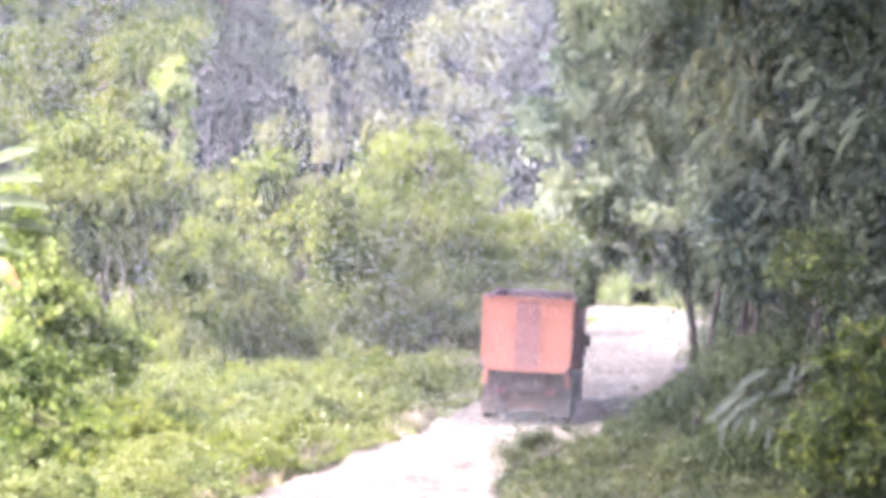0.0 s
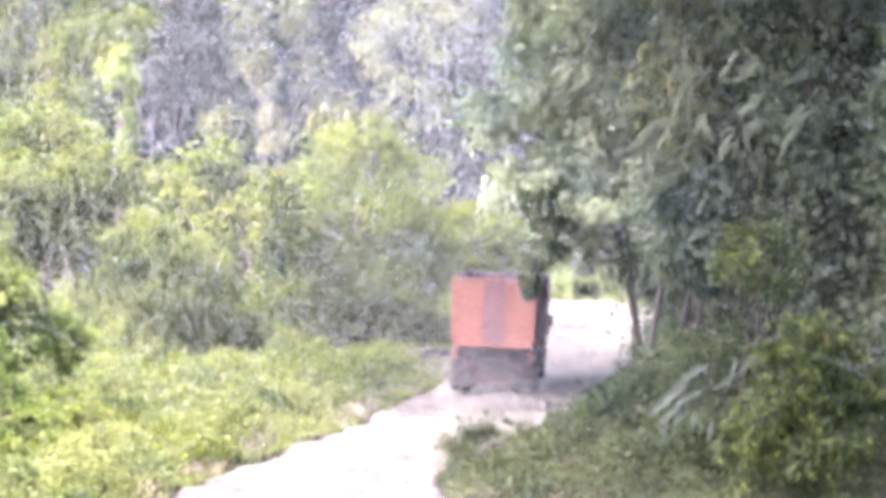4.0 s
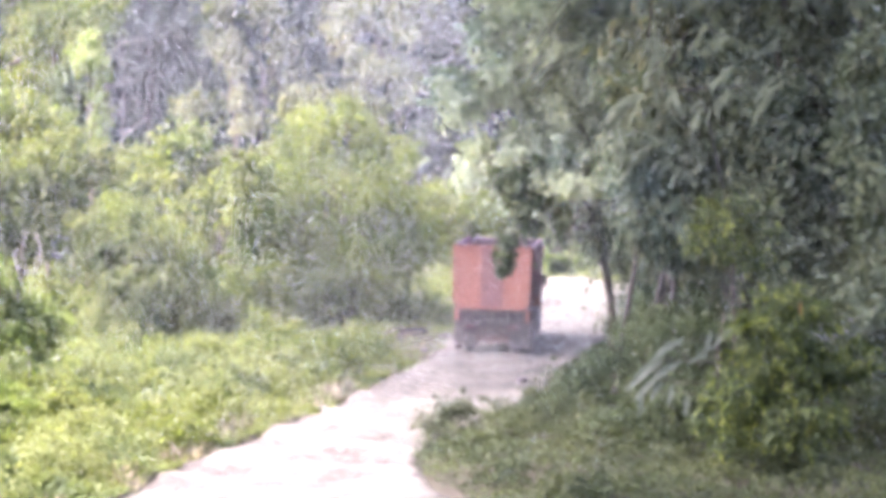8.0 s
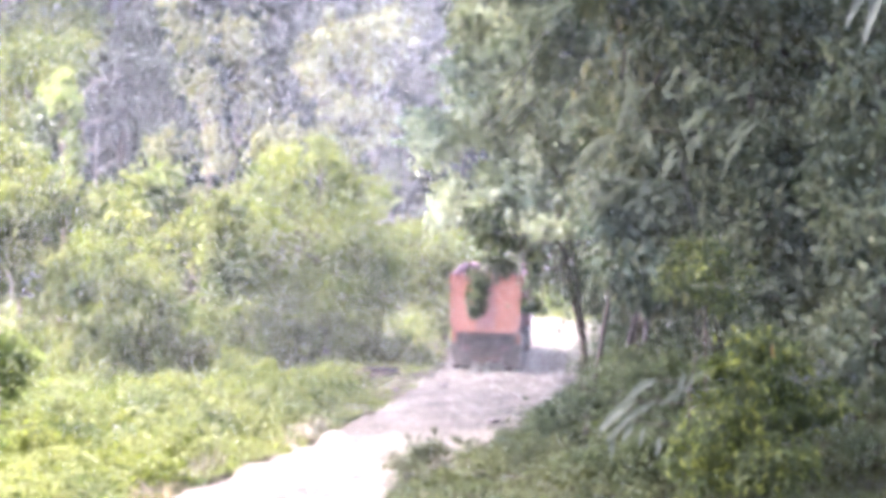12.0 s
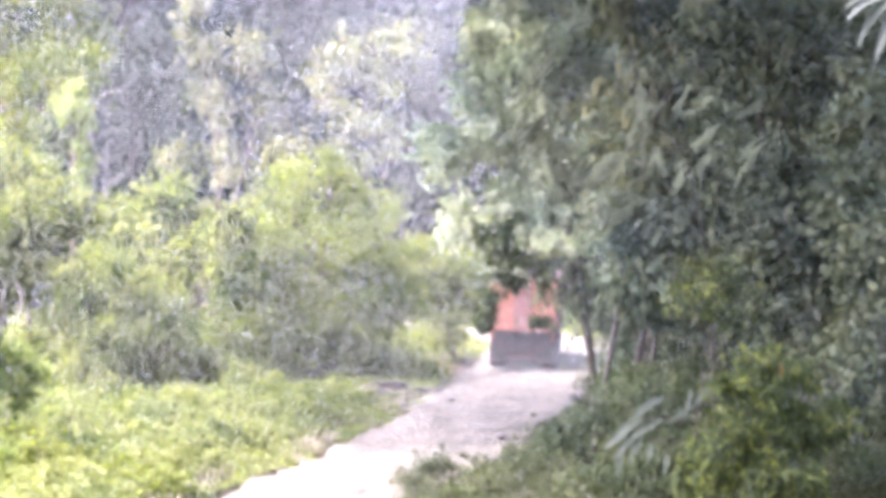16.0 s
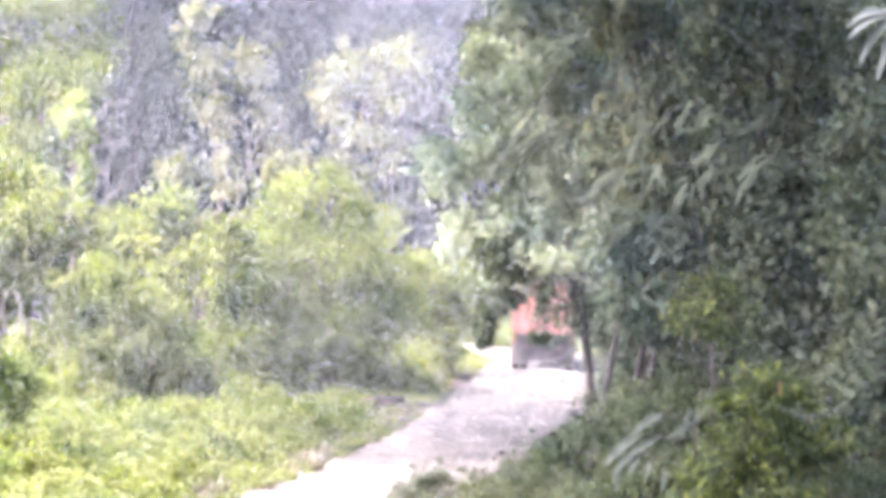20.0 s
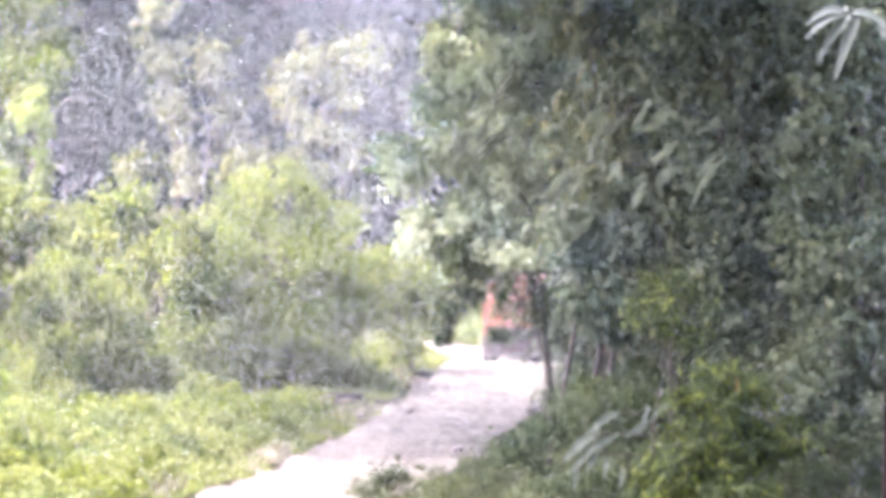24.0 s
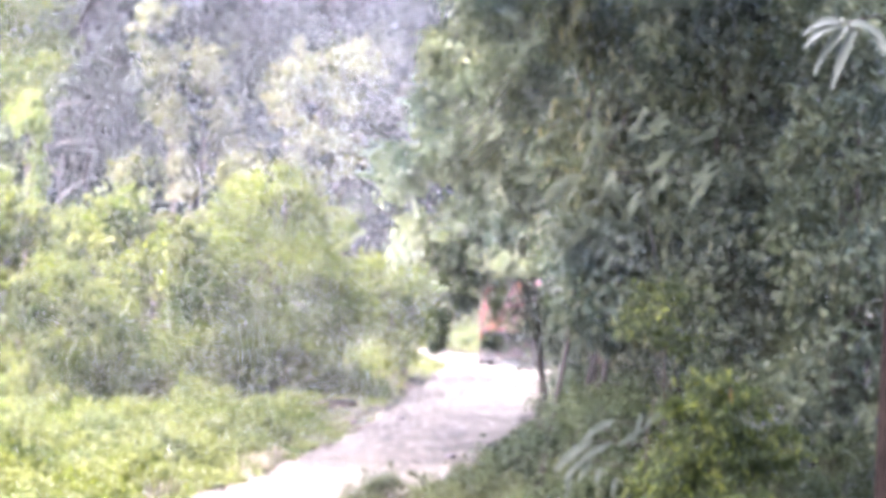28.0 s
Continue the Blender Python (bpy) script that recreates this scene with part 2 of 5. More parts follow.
def foliage(name, lumps, per_m2, length, width, seed, droop=0.3, clump=26, spread=0.22, upright=0.6, boughs=9, shoots=5):
    """Leaves in clumps: every lump (x, y, z, rx, ry, rz) breaks up into boughs, each bough into sprays, and thin leafy shoots stick out of it; the outline is ragged, with dark gaps between."""
    rng = np.random.default_rng(seed)
    P, O = [], []
    for x, y, z, rx, ry, rz in lumps:
        r, mid = np.array([rx, ry, rz]), np.array([x, y, z])
        area = 4 * math.pi * (((rx * ry) ** 1.6 + (rx * rz) ** 1.6 + (ry * rz) ** 1.6) / 3) ** (1 / 1.6)
        n = max(300, int(area * per_m2))
        nb = max(4, int(boughs * max(0.6, min(2.2, r.mean()))))
        ub = unit(rng.normal(size=(nb, 3)))
        rb = r.mean() * rng.uniform(0.28, 0.5, nb) / max(1.0, r.mean()) ** 0.25
        cb = mid + ub * (r - 0.55 * rb.mean()) * rng.uniform(0.72, 1.06, nb)[:, None]
        nc = max(6, n // clump)
        pick = rng.choice(nb, nc, p=rb ** 2 / (rb ** 2).sum())
        u = unit(rng.normal(size=(nc, 3)) + ub[pick] * 0.7 + np.array([0, 0, 0.35]))
        c = cb[pick] + u * (rb[pick] * rng.uniform(0.55, 1.1, nc))[:, None] * np.array([1.1, 1.1, 0.8])
        size = rng.uniform(0.5, 1.5, nc)
        idx = rng.integers(0, nc, n)
        p = c[idx] + rng.normal(size=(n, 3)) * spread * min(1.0, r.mean() / 0.5) * size[idx][:, None] * np.array([1, 1, 0.7])
        core = rng.random(n) < 0.16
        p[core] = mid + unit(rng.normal(size=(core.sum(), 3))) * r * rng.uniform(0.2, 0.75, core.sum())[:, None]
        way = u[idx]
        ns = int(shoots * max(0.7, r.mean()) + 1)
        us = unit(rng.normal(size=(ns, 3)) * np.array([1, 1, 0.8]) + np.array([0, 0, 0.45]))
        on = rng.random(n) < 0.2
        k = rng.integers(0, ns, on.sum())
        s = rng.uniform(0.55, 1.0, on.sum())
        far = rng.uniform(1.15, 1.55, ns)[k] * s
        p[on] = mid + us[k] * r * far[:, None] + rng.normal(size=(on.sum(), 3)) * (0.12 * r.mean() ** 0.5 * (1.25 - s))[:, None] - np.array([0, 0, 1.0]) * (droop * 0.35 * r.mean() * s ** 3)[:, None]
        way[on] = us[k]
        P.append(p)
        O.append(way)
    P, O = np.concatenate(P), np.concatenate(O)
    keep = P[:, 2] > 0.03
    P, O = P[keep], O[keep]
    n = len(P)
    way = O * 0.6 + rng.normal(size=(n, 3)) * 0.5 + np.array([0, 0, -droop])
    nrm = np.array([0, 0, upright]) + O * 0.9 + rng.normal(size=(n, 3)) * 0.3
    s = rng.uniform(0.6, 1.3, n)
    return leaf_mesh(name, P, way, nrm, length * s, width * s * rng.uniform(0.8, 1.2, n))


def blobs(rows):
    """Lumps of a crown: place, half width and half height; as deep as they are wide and high on the mean."""
    return [(x, y, z, rx, 0.45 * (rx + rz), rz) for x, y, z, rx, rz in rows]


def plant(name, label, category, base, lumps, leaf, per_m2, length, width, seed, trunk=0.1, bark=None, droop=0.3, clump=26,
          spread=0.22, group="", trunk_top=None, part_name="crown", upright=0.6, stem_name="trunk", limb_name="limb", trunk_path=None, fine=1.9, from_top=False, boughs=9, limb=0.75, shoots=5):
    """A tree or shrub: a tapered trunk from its base, limbs into the lumps, and a crown of clumped leaves."""
    rng = np.random.default_rng(seed + 1)
    ob = thing(name, label, category, group=group)
    bark = bark or BARK
    cx = np.array([l[:3] for l in lumps])
    top = np.array(trunk_top if trunk_top is not None else (cx[:, 0].mean(), cx[:, 1].mean(), max(cx[:, 2].mean(), 0.4)))
    foot = np.array([base[0], base[1], -0.12])
    pts = bent(foot, top, rng, 0.012, 8)
    if trunk_path:
        q = np.array(trunk_path, float)
        s = np.linspace(0, len(q) - 1, 9)
        pts = [np.array([np.interp(a, range(len(q)), q[:, k]) for k in range(3)]) for a in s]
    v, f = tube(pts, [trunk * (1.25 if i == 0 else 1.0 - 0.55 * i / 8) for i in range(9)], 9)
    link_mesh(stem_name, mesh_of(stem_name, v, f), bark, ob, smooth=True)
    big = np.array([l[:3] for l in lumps if l[3] >= 0.62])
    for l in lumps:
        q = np.array(l[:3])
        k = 8 if from_top else rng.integers(4, 8)
        start = np.array(pts[k])
        if np.linalg.norm(q - start) < 0.2:
            continue
        r0 = trunk * (1.0 - 0.55 * k / 8) * limb
        if l[3] < 0.62 and trunk > 0.12 and len(big):
            start, r0 = big[np.argmin(np.linalg.norm(big - q, axis=1))], 0.014
        lp = bent(start, q, rng, 0.08, 5)
        v, f = tube(lp, [r0 * (1 - 0.78 * i / 5) for i in range(6)], 6)
        link_mesh(limb_name, mesh_of(limb_name, v, f), bark, ob, smooth=True)
    link_mesh(part_name, foliage(part_name, lumps, per_m2 * fine, length / fine ** 0.5, width / fine ** 0.5, seed, droop, int(clump * fine), spread, upright, boughs, shoots), leaf, ob)
    return ob


# ---- the lie of the land ----
CENTRE = [(0.5, -40), (0.5, 0), (-1.5, 12), (-4.5, 28), (-4.2, 40), (-2.4, 48), (-0.6, 55), (1.3, 61), (3.5, 70.5), (5.5, 81), (7.05, 89.5), (8.1, 95.2), (8.42, 99.0), (7.66, 101.7), (5.74, 103.4), (3.35, 104.8), (0.5, 107.4), (-2.0, 112.5), (-2.4, 122), (-1.8, 128), (-1.5, 140), (-1.5, 175)]


def rise(y):
    """The track climbs a little before the bend."""
    s = np.clip((y - 83) / 9, 0, 1)
    return 0.32 * s * s * (3 - 2 * s)


def height(x, y):
    """The ground: level along the truck's way, rising to the hill from which one looks, and to a wooded slope far behind."""
    s = np.clip((38 - y) / 34, 0, 1)
    hill = 5.75 * s * s * (3 - 2 * s)
    back = np.clip((y - 122) / 90, 0, 1)
    bumps = 0.05 * np.sin(x * 0.9 + y * 0.37) + 0.04 * np.sin(x * 0.31 - y * 0.83) - 0.09
    return hill + rise(y) + 13 * back * back * (3 - 2 * back) + bumps


def smooth_line(points, step=1.0):
    pts = np.array(points, float)
    d = np.concatenate([[0], np.cumsum(np.linalg.norm(np.diff(pts, axis=0), axis=1))])
    s = np.arange(0, d[-1], step)
    line = np.stack([np.interp(s, d, pts[:, k]) for k in (0, 1)], 1)
    for _ in range(6):
        line[1:-1] = (line[:-2] + 2 * line[1:-1] + line[2:]) / 4
    return line


LINE = smooth_line(CENTRE, 0.5)


def road_offset(x, y):
    """Distance from the road's middle line."""
    d = np.hypot(LINE[:, 0][None] - np.atleast_1d(x)[:, None], LINE[:, 1][None] - np.atleast_1d(y)[:, None])
    return d.min(1)


def right_edge(y):
    """Where the track's right margin runs; it widens at the foot of the hill."""
    return np.interp(y, [36, 44, 47.3, 50.3, 53, 56.5, 61.7, 63.5, 65.3], [1.2, 2.6, 2.4, 1.5, 1.3, 1.6, 3.7, 4.4, 4.8])


def build_ground():
    xs = np.concatenate([[-1500, -600, -250, -120, -70], np.arange(-45, 45.1, 0.75), [70, 120, 250, 600, 1500]])
    ys = np.concatenate([[-1500, -500, -150, -60], np.arange(-30, 160.1, 0.75), [180, 215, 260, 400, 800, 1500]])
    X, Y = np.meshgrid(xs, ys)
    Z = height(X, Y)
    near = np.clip((2.65 - road_offset(X.ravel(), Y.ravel()).reshape(X.shape)) / 0.8, 0, 1)
    low = (Y > 38) & (Y < 65) & (X > -2)
    near = np.where(low, np.maximum(near, np.clip((right_edge(Y) + 0.1 - X) / 0.8, 0, 1)), near)
    Z = Z - 0.3 * near
    v = np.stack([X, Y, Z], -1).reshape(-1, 3)
    nx, ny = len(xs), len(ys)
    i = (np.arange(ny - 1)[:, None] * nx + np.arange(nx - 1)[None]).ravel()
    f = np.concatenate([np.stack([i, i + 1, i + nx + 1], 1), np.stack([i, i + nx + 1, i + nx], 1)])
    ob = link_mesh("ground", tri_mesh("ground", v, f), SOIL, smooth=True)
    tagged(ob, "brown soil with grass and leaf litter under the plants", "ground", kind="structure")


def build_road():
    """A pale gravel track with wheel ruts, humps and a ragged edge."""
    rng = np.random.default_rng(4)
    n = len(LINE)
    way = unit(np.gradient(LINE, axis=0))
    side = np.stack([way[:, 1], -way[:, 0]], 1)
    cols = np.linspace(-1, 1, 29)
    s = np.arange(n) * 0.5
    half_l = 2.45 + 0.12 * np.sin(s * 0.9) + rng.normal(0, 0.1, n)
    half_r = 2.35 + 0.14 * np.sin(s * 0.7 + 2) + rng.normal(0, 0.1, n)
    low = (LINE[:, 1] > 38) & (LINE[:, 1] < 65)
    half_r[low] = (right_edge(LINE[:, 1]) - LINE[:, 0])[low] / side[low, 0] * 0.97 + rng.normal(0, 0.08, low.sum())
    V = []
    for c in cols:
        half = np.where(c < 0, half_l, half_r)
        xy = LINE + side * (c * half)[:, None]
        z = height(xy[:, 0], xy[:, 1])
        level = np.where(xy[:, 1] > 36, rise(xy[:, 1]), z + 0.09)
        rut = -0.045 * np.exp(-((abs(c) * 2.4 - 1.0) / 0.3) ** 2) + 0.03 * np.exp(-(c * 2.4 / 0.5) ** 2)
        hump = 0.05 * np.sin(s * 1.7 + 2.2 * c) + 0.025 * np.sin(s * 3.3 - 3 * c) + rng.normal(0, 0.012, n)
        edge = -0.3 if abs(c) == 1 else 0.0
        V.append(np.concatenate([xy, (level - 0.02 + rut + hump + edge)[:, None]], 1))
    V = np.stack(V, 1).reshape(-1, 3)
    m = len(cols)
    i = (np.arange(n - 1)[:, None] * m + np.arange(m - 1)[None]).ravel()
    f = np.concatenate([np.stack([i, i + 1, i + m + 1], 1), np.stack([i, i + m + 1, i + m], 1)])
    ob = link_mesh("road", tri_mesh("road", V, f), ROAD, smooth=True)
    tagged(ob, "pale pinkish gravel track with ruts and humps", "road", kind="structure")


build_ground()
build_road()

# ---- roadside plants ----
plant("creeper_mound", "bush smothered in broad-leaved creepers on the bank", "bush", (-8.6, 58.6), blobs([(-10.11, 58, 4.61, 0.65, 0.47), (-9.43, 58, 4.52, 0.47, 0.47), (-8.94, 58, 3.95, 0.50, 0.52), (-8.35, 58, 3.23, 0.55, 0.50), (-9.51, 57.5, 3.46, 1.03, 0.71), (-7.81, 58.3, 2.68, 0.50, 0.37), (-8.61, 57.5, 2.49, 0.78, 0.57), (-7.18, 58.5, 2.60, 0.45, 0.29), (-10.06, 58.5, 5.31, 0.53, 0.34), (-7.31, 58.5, 2.01, 0.47, 0.39)]), LEAF_VIVID, 100, 0.21, 0.15, 11, 0.08, droop=0.5, shoots=2)
plant("creeper_mound", "low mound of bright green broad-leaved creepers", "bush", (-8.9, 53.4), blobs([(-9.49, 53, 3.11, 0.55, 0.41), (-8.90, 53, 2.63, 0.55, 0.41), (-8.33, 53, 2.03, 0.48, 0.36), (-9.38, 53, 1.79, 0.83, 0.60), (-7.83, 53, 1.49, 0.43, 0.26), (-8.59, 52.5, 1.01, 0.94, 0.47), (-7.28, 52.5, 1.25, 0.43, 0.24)]), LEAF_VIVID, 100, 0.2, 0.14, 10, 0.06, droop=0.5, shoots=2)
plant("bush", "tall domed bush with yellow-green tops", "bush", (-10.8, 79.5), blobs([(-10.99, 79, 7.42, 0.80, 0.68), (-11.97, 79, 6.62, 1.10, 0.98), (-10.23, 80, 6.52, 0.99, 0.86), (-12.53, 78, 5.66, 1.05, 1.05), (-10.86, 78, 5.49, 1.58, 1.05), (-9.13, 79, 5.73, 0.89, 0.75), (-9.81, 78, 4.61, 1.23, 0.88), (-11.66, 78, 3.91, 1.40, 1.05), (-8.30, 79.5, 5.27, 0.75, 0.57), (-12.88, 79, 3.51, 1.07, 1.24), (-10.39, 79, 3.15, 1.07, 0.89)]), LEAF_LIGHT, 70, 0.29, 0.14, 12, 0.14, clump=14, spread=0.3, fine=1.25, boughs=18, group="bushes behind the bank")
plant("feathery_bush", "drooping feathery olive-green bush", "bush", (-6.8, 78), blobs([(-7.61, 77, 4.30, 1.07, 0.45), (-8.62, 77.5, 3.93, 0.66, 0.66), (-6.66, 77, 3.69, 0.90, 0.55), (-7.66, 77.5, 3.23, 1.05, 0.70), (-5.87, 78, 3.03, 0.84, 0.74), (-8.51, 78, 2.32, 1.02, 0.81), (-6.58, 77, 2.30, 1.04, 0.73), (-5.17, 78, 1.80, 0.77, 0.77), (-7.67, 77.5, 1.31, 1.66, 0.63), (-5.52, 78, 1.09, 1.32, 0.56), (-9.30, 78, 1.62, 0.70, 0.70), (-4.35, 79, 1.28, 0.68, 0.71), (-3.72, 79, 0.74, 0.71, 0.53)]), LEAF_OLIVE, 110, 0.27, 0.085, 13, 0.08, droop=0.9, clump=16, spread=0.24, fine=1.2, boughs=18, group="bushes behind the bank")
plant("bush", "light green shrub below the forest", "bush", (-7.6, 93.3), blobs([(-7.61, 93, 5.54, 1.15, 0.67), (-6.46, 93, 5.12, 0.94, 0.84), (-8.45, 93, 5.12, 0.94, 0.71), (-7.37, 92.5, 4.30, 1.66, 0.83), (-5.94, 93, 4.07, 0.84, 0.94), (-7.58, 92.5, 3.26, 1.46, 0.83)]), LEAF_LIGHT, 40, 0.3, 0.13, 14, 0.1, group="bushes behind the bank")
plant("pale_leaved_bush", "bush with large pale shining leaves", "bush", (-4.6, 92.2), blobs([(-6.08, 92, 7.42, 0.41, 0.46), (-6.18, 92, 6.49, 0.54, 0.50), (-5.26, 92, 5.46, 0.74, 0.54), (-4.22, 92, 5.15, 0.91, 0.70), (-3.19, 92, 5.56, 0.74, 0.66), (-4.64, 92, 4.11, 1.24, 0.83), (-2.98, 92, 4.32, 1.03, 0.91), (-5.26, 92, 3.07, 1.03, 0.91), (-3.60, 92, 3.07, 1.24, 1.03), (-4.44, 92, 1.62, 1.66, 1.24), (-2.78, 92, 1.62, 1.03, 1.24), (-2.15, 92, 7.32, 0.70, 0.66)]), LEAF_PALE, 26, 0.4, 0.24, 15, 0.12, droop=0.6, clump=12, spread=0.3, group="bushes behind the bank")
plant("round_tree", "broad rounded roadside tree with fine yellowish green foliage", "tree", (-0.2, 86), blobs([(-0.46, 86, 6.99, 0.97, 0.46), (-1.62, 86, 6.07, 1.20, 0.97), (0.60, 86, 5.68, 1.08, 0.93), (-0.93, 84.5, 4.66, 1.90, 1.37), (1.26, 85, 4.17, 0.99, 1.15), (-1.98, 84.5, 2.86, 1.43, 1.10), (-0.08, 84, 2.69, 1.61, 1.10), (1.65, 85, 2.64, 0.96, 1.03), (-2.59, 86, 5.29, 0.54, 0.66), (-2.76, 85, 3.79, 0.84, 0.96), (-3.59, 86.5, 1.97, 0.86, 0.97), (-2.4, 86.5, 1.5, 1.1, 0.8), (0.2, 86.3, 1.4, 1.3, 0.8), (0.31, 86, 6.55, 0.43, 0.35), (-0.46, 86, 7.50, 0.23, 0.23), (-1.62, 86, 7.11, 0.43, 0.31)]), LEAF_OLIVE, 95, 0.22, 0.085, 16, 0.2, clump=14, spread=0.3, fine=1.3, boughs=14, droop=0.6)
plant("bush", "leafy green shrub between a feathery bush and a round tree", "bush", (-4.6, 83.5), blobs([(-3.84, 83, 4.69, 0.84, 1.12), (-3.42, 82, 3.07, 0.77, 1.11), (-4.00, 81, 1.66, 0.91, 0.91), (-6.41, 85, 5.37, 0.96, 0.80), (-5.11, 84, 4.18, 1.04, 0.91), (-5.84, 85, 6.14, 0.67, 0.67)]), LEAF_LIGHT, 45, 0.36, 0.2, 163, 0.08, clump=14, spread=0.3, fine=1.2, boughs=12, group="bushes behind the bank")
# the round tree's own base, added as a separate plant below its crown
plant("round_tree_base", "olive-green base of the round tree, added as separate low growth", "shrub", (-0.6, 86.6), blobs([(-3.5, 86.3, 0.5, 1.0, 0.8), (-2.2, 86.0, 0.6, 1.1, 0.85), (-0.9, 85.8, 0.6, 1.1, 0.9), (0.4, 85.8, 0.6, 1.1, 0.9), (1.5, 86.1, 0.7, 0.9, 0.85), (2.3, 86.6, 0.4, 0.7, 0.55)]), LEAF_OLIVE, 90, 0.22, 0.085, 161, 0.05, clump=14, spread=0.3, fine=1.3, boughs=10)
plant("bush", "light green bush at the bend of the track", "bush", (4.2, 90.3), blobs([(3.18, 90, 3.67, 0.93, 0.81), (4.20, 90, 3.28, 0.69, 0.93), (3.41, 90, 2.45, 0.97, 0.81), (4.39, 90, 2.06, 0.57, 0.69), (2.56, 90, 4.16, 0.61, 0.61), (3.73, 90, 1.34, 1.05, 0.49), (2.49, 90, 2.74, 0.81, 0.81)]), LEAF_LIGHT, 45, 0.26, 0.13, 17, 0.08, group="bushes behind the bank")
plant("creeper_pillar", "dead trunk wrapped in bright green creepers", "tree", (-9.5, 88), blobs([(-9.1, 87, 9.17, 0.29, 0.43), (-8.95, 87, 8.39, 0.23, 0.47), (-8.87, 87, 7.61, 0.22, 0.51), (-8.88, 87, 6.83, 0.23, 0.47), (-8.96, 87, 6.25, 0.27, 0.35), (-9.22, 87, 9.66, 0.31, 0.39), (-9.13, 87, 8.90, 0.47, 0.51), (-9.57, 87.5, 9.36, 0.51, 0.31)]), LEAF_VIVID, 130, 0.2, 0.13, 18, 0.22, droop=0.8, trunk_top=(-9.2, 88, 9.3), boughs=14)
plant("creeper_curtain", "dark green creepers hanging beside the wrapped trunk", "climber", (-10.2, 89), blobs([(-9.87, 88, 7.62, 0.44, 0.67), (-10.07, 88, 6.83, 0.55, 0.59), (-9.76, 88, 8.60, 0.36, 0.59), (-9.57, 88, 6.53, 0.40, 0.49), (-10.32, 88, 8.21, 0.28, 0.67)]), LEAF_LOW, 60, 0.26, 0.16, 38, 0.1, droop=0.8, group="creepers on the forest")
plant("creeper_curtain", "olive creepers hanging from a tall pale-leaved tree", "climber", (-11.5, 93), blobs([(-11.86, 92, 9.28, 0.66, 1.03), (-11.00, 92, 8.36, 0.50, 1.14), (-12.17, 92, 8.25, 0.52, 0.83), (-11.66, 92, 10.80, 0.87, 0.31), (-10.60, 92, 10.73, 0.70, 0.35), (-11.05, 92, 10.00, 0.83, 0.52), (-9.41, 92, 10.74, 0.46, 0.72)]), LEAF_EDGE, 55, 0.28, 0.15, 164, 0.1, droop=0.9, clump=14, spread=0.3, group="creepers on the forest")
plant("forest_edge_tree", "tall tree with pale drooping leaf clusters", "tree", (-13.5, 100), blobs([(-15.79, 100, 11.45, 1.80, 1.12), (-13.32, 100, 11.90, 1.69, 0.90), (-11.25, 99.5, 11.66, 1.34, 0.81), (-16.25, 100, 9.44, 1.69, 1.12), (-13.93, 99.5, 9.88, 1.57, 1.01), (-16.94, 100, 7.65, 1.35, 1.12), (-14.69, 100, 8.32, 1.12, 0.81), (-10.18, 100, 12.35, 0.90, 0.63), (-12.63, 100, 13.91, 2.47, 1.12), (-16.67, 100, 13.69, 2.02, 1.12), (-12.75, 99, 10.75, 1.00, 0.58), (-11.70, 95, 10.72, 0.85, 0.47), (-9.89, 95, 11.25, 0.73, 0.56), (-10.64, 95, 10.15, 0.64, 0.43)]), LEAF_EDGE, 34, 0.32, 0.16, 19, 0.28, droop=0.7, clump=16, spread=0.36, trunk_top=(-13.8, 100, 12.5))
plant("overhanging_tree", "dark green tree leaning over the track", "tree", (6.9, 70), blobs([(4.39, 67, 8.92, 1.51, 1.36), (3.1, 67, 7.72, 0.98, 0.9), (4.91, 67, 6.96, 1.66, 1.51), (3.1, 67, 6.06, 0.9, 0.68), (4.69, 66, 5.26, 1.19, 0.82), (5.97, 67, 10.58, 1.81, 1.36), (4.53, 68, 10.63, 1.15, 1.22), (6.27, 67, 8.32, 1.36, 1.51), (5.97, 67, 6.06, 0.99, 0.99), (4.61, 67, 12.09, 1.36, 1.21), (6.42, 67, 12.69, 1.81, 1.21), (5.61, 64, 5.28, 0.35, 0.17), (4.93, 65, 5.34, 0.58, 0.29), (6.18, 65, 5.26, 0.26, 0.2)]), LEAF_TEAL, 120, 0.28, 0.1, 20, 0.13, droop=0.5, clump=16, spread=0.15, fine=1.15, limb=0.35, trunk_path=[(7.09, 70, -0.1), (6.97, 70, 2.12), (6.69, 70, 3.31), (6.40, 70, 4.49), (6.2, 68.5, 7.6)], group="trees on the shaded side")
# overhanging tree's drooping boughs, kept apart so darker leaves stand in for shade
plant("creeper_curtain", "drooping boughs of the overhanging tree, darkened for shade", "climber", (7.3, 69.6), blobs([(5.16, 64, 4.44, 0.13, 0.43), (5.09, 64, 3.42, 0.19, 0.07), (4.45, 64, 5, 0.32, 0.26), (4.19, 64, 5.14, 0.37, 0.49), (3.89, 65, 5.47, 0.44, 0.44), (3.65, 64, 3.61, 0.16, 0.29), (3.83, 64, 4.07, 0.29, 0.26), (4.18, 64, 4.47, 0.43, 0.26), (3.62, 64, 3.29, 0.07, 0.09)]), LEAF_LOW, 150, 0.26, 0.1, 44, 0.03, droop=0.9, clump=14, spread=0.13, fine=1.3, shoots=3, limb=0.5, stem_name="stem", limb_name="runner", trunk_path=[(7.3, 69.6, -0.1), (6.95, 69.7, 2.6), (6.6, 69.2, 4.6), (5.6, 67.5, 6.2), (4.2, 65.6, 6.0)], group="creepers on the shaded side")
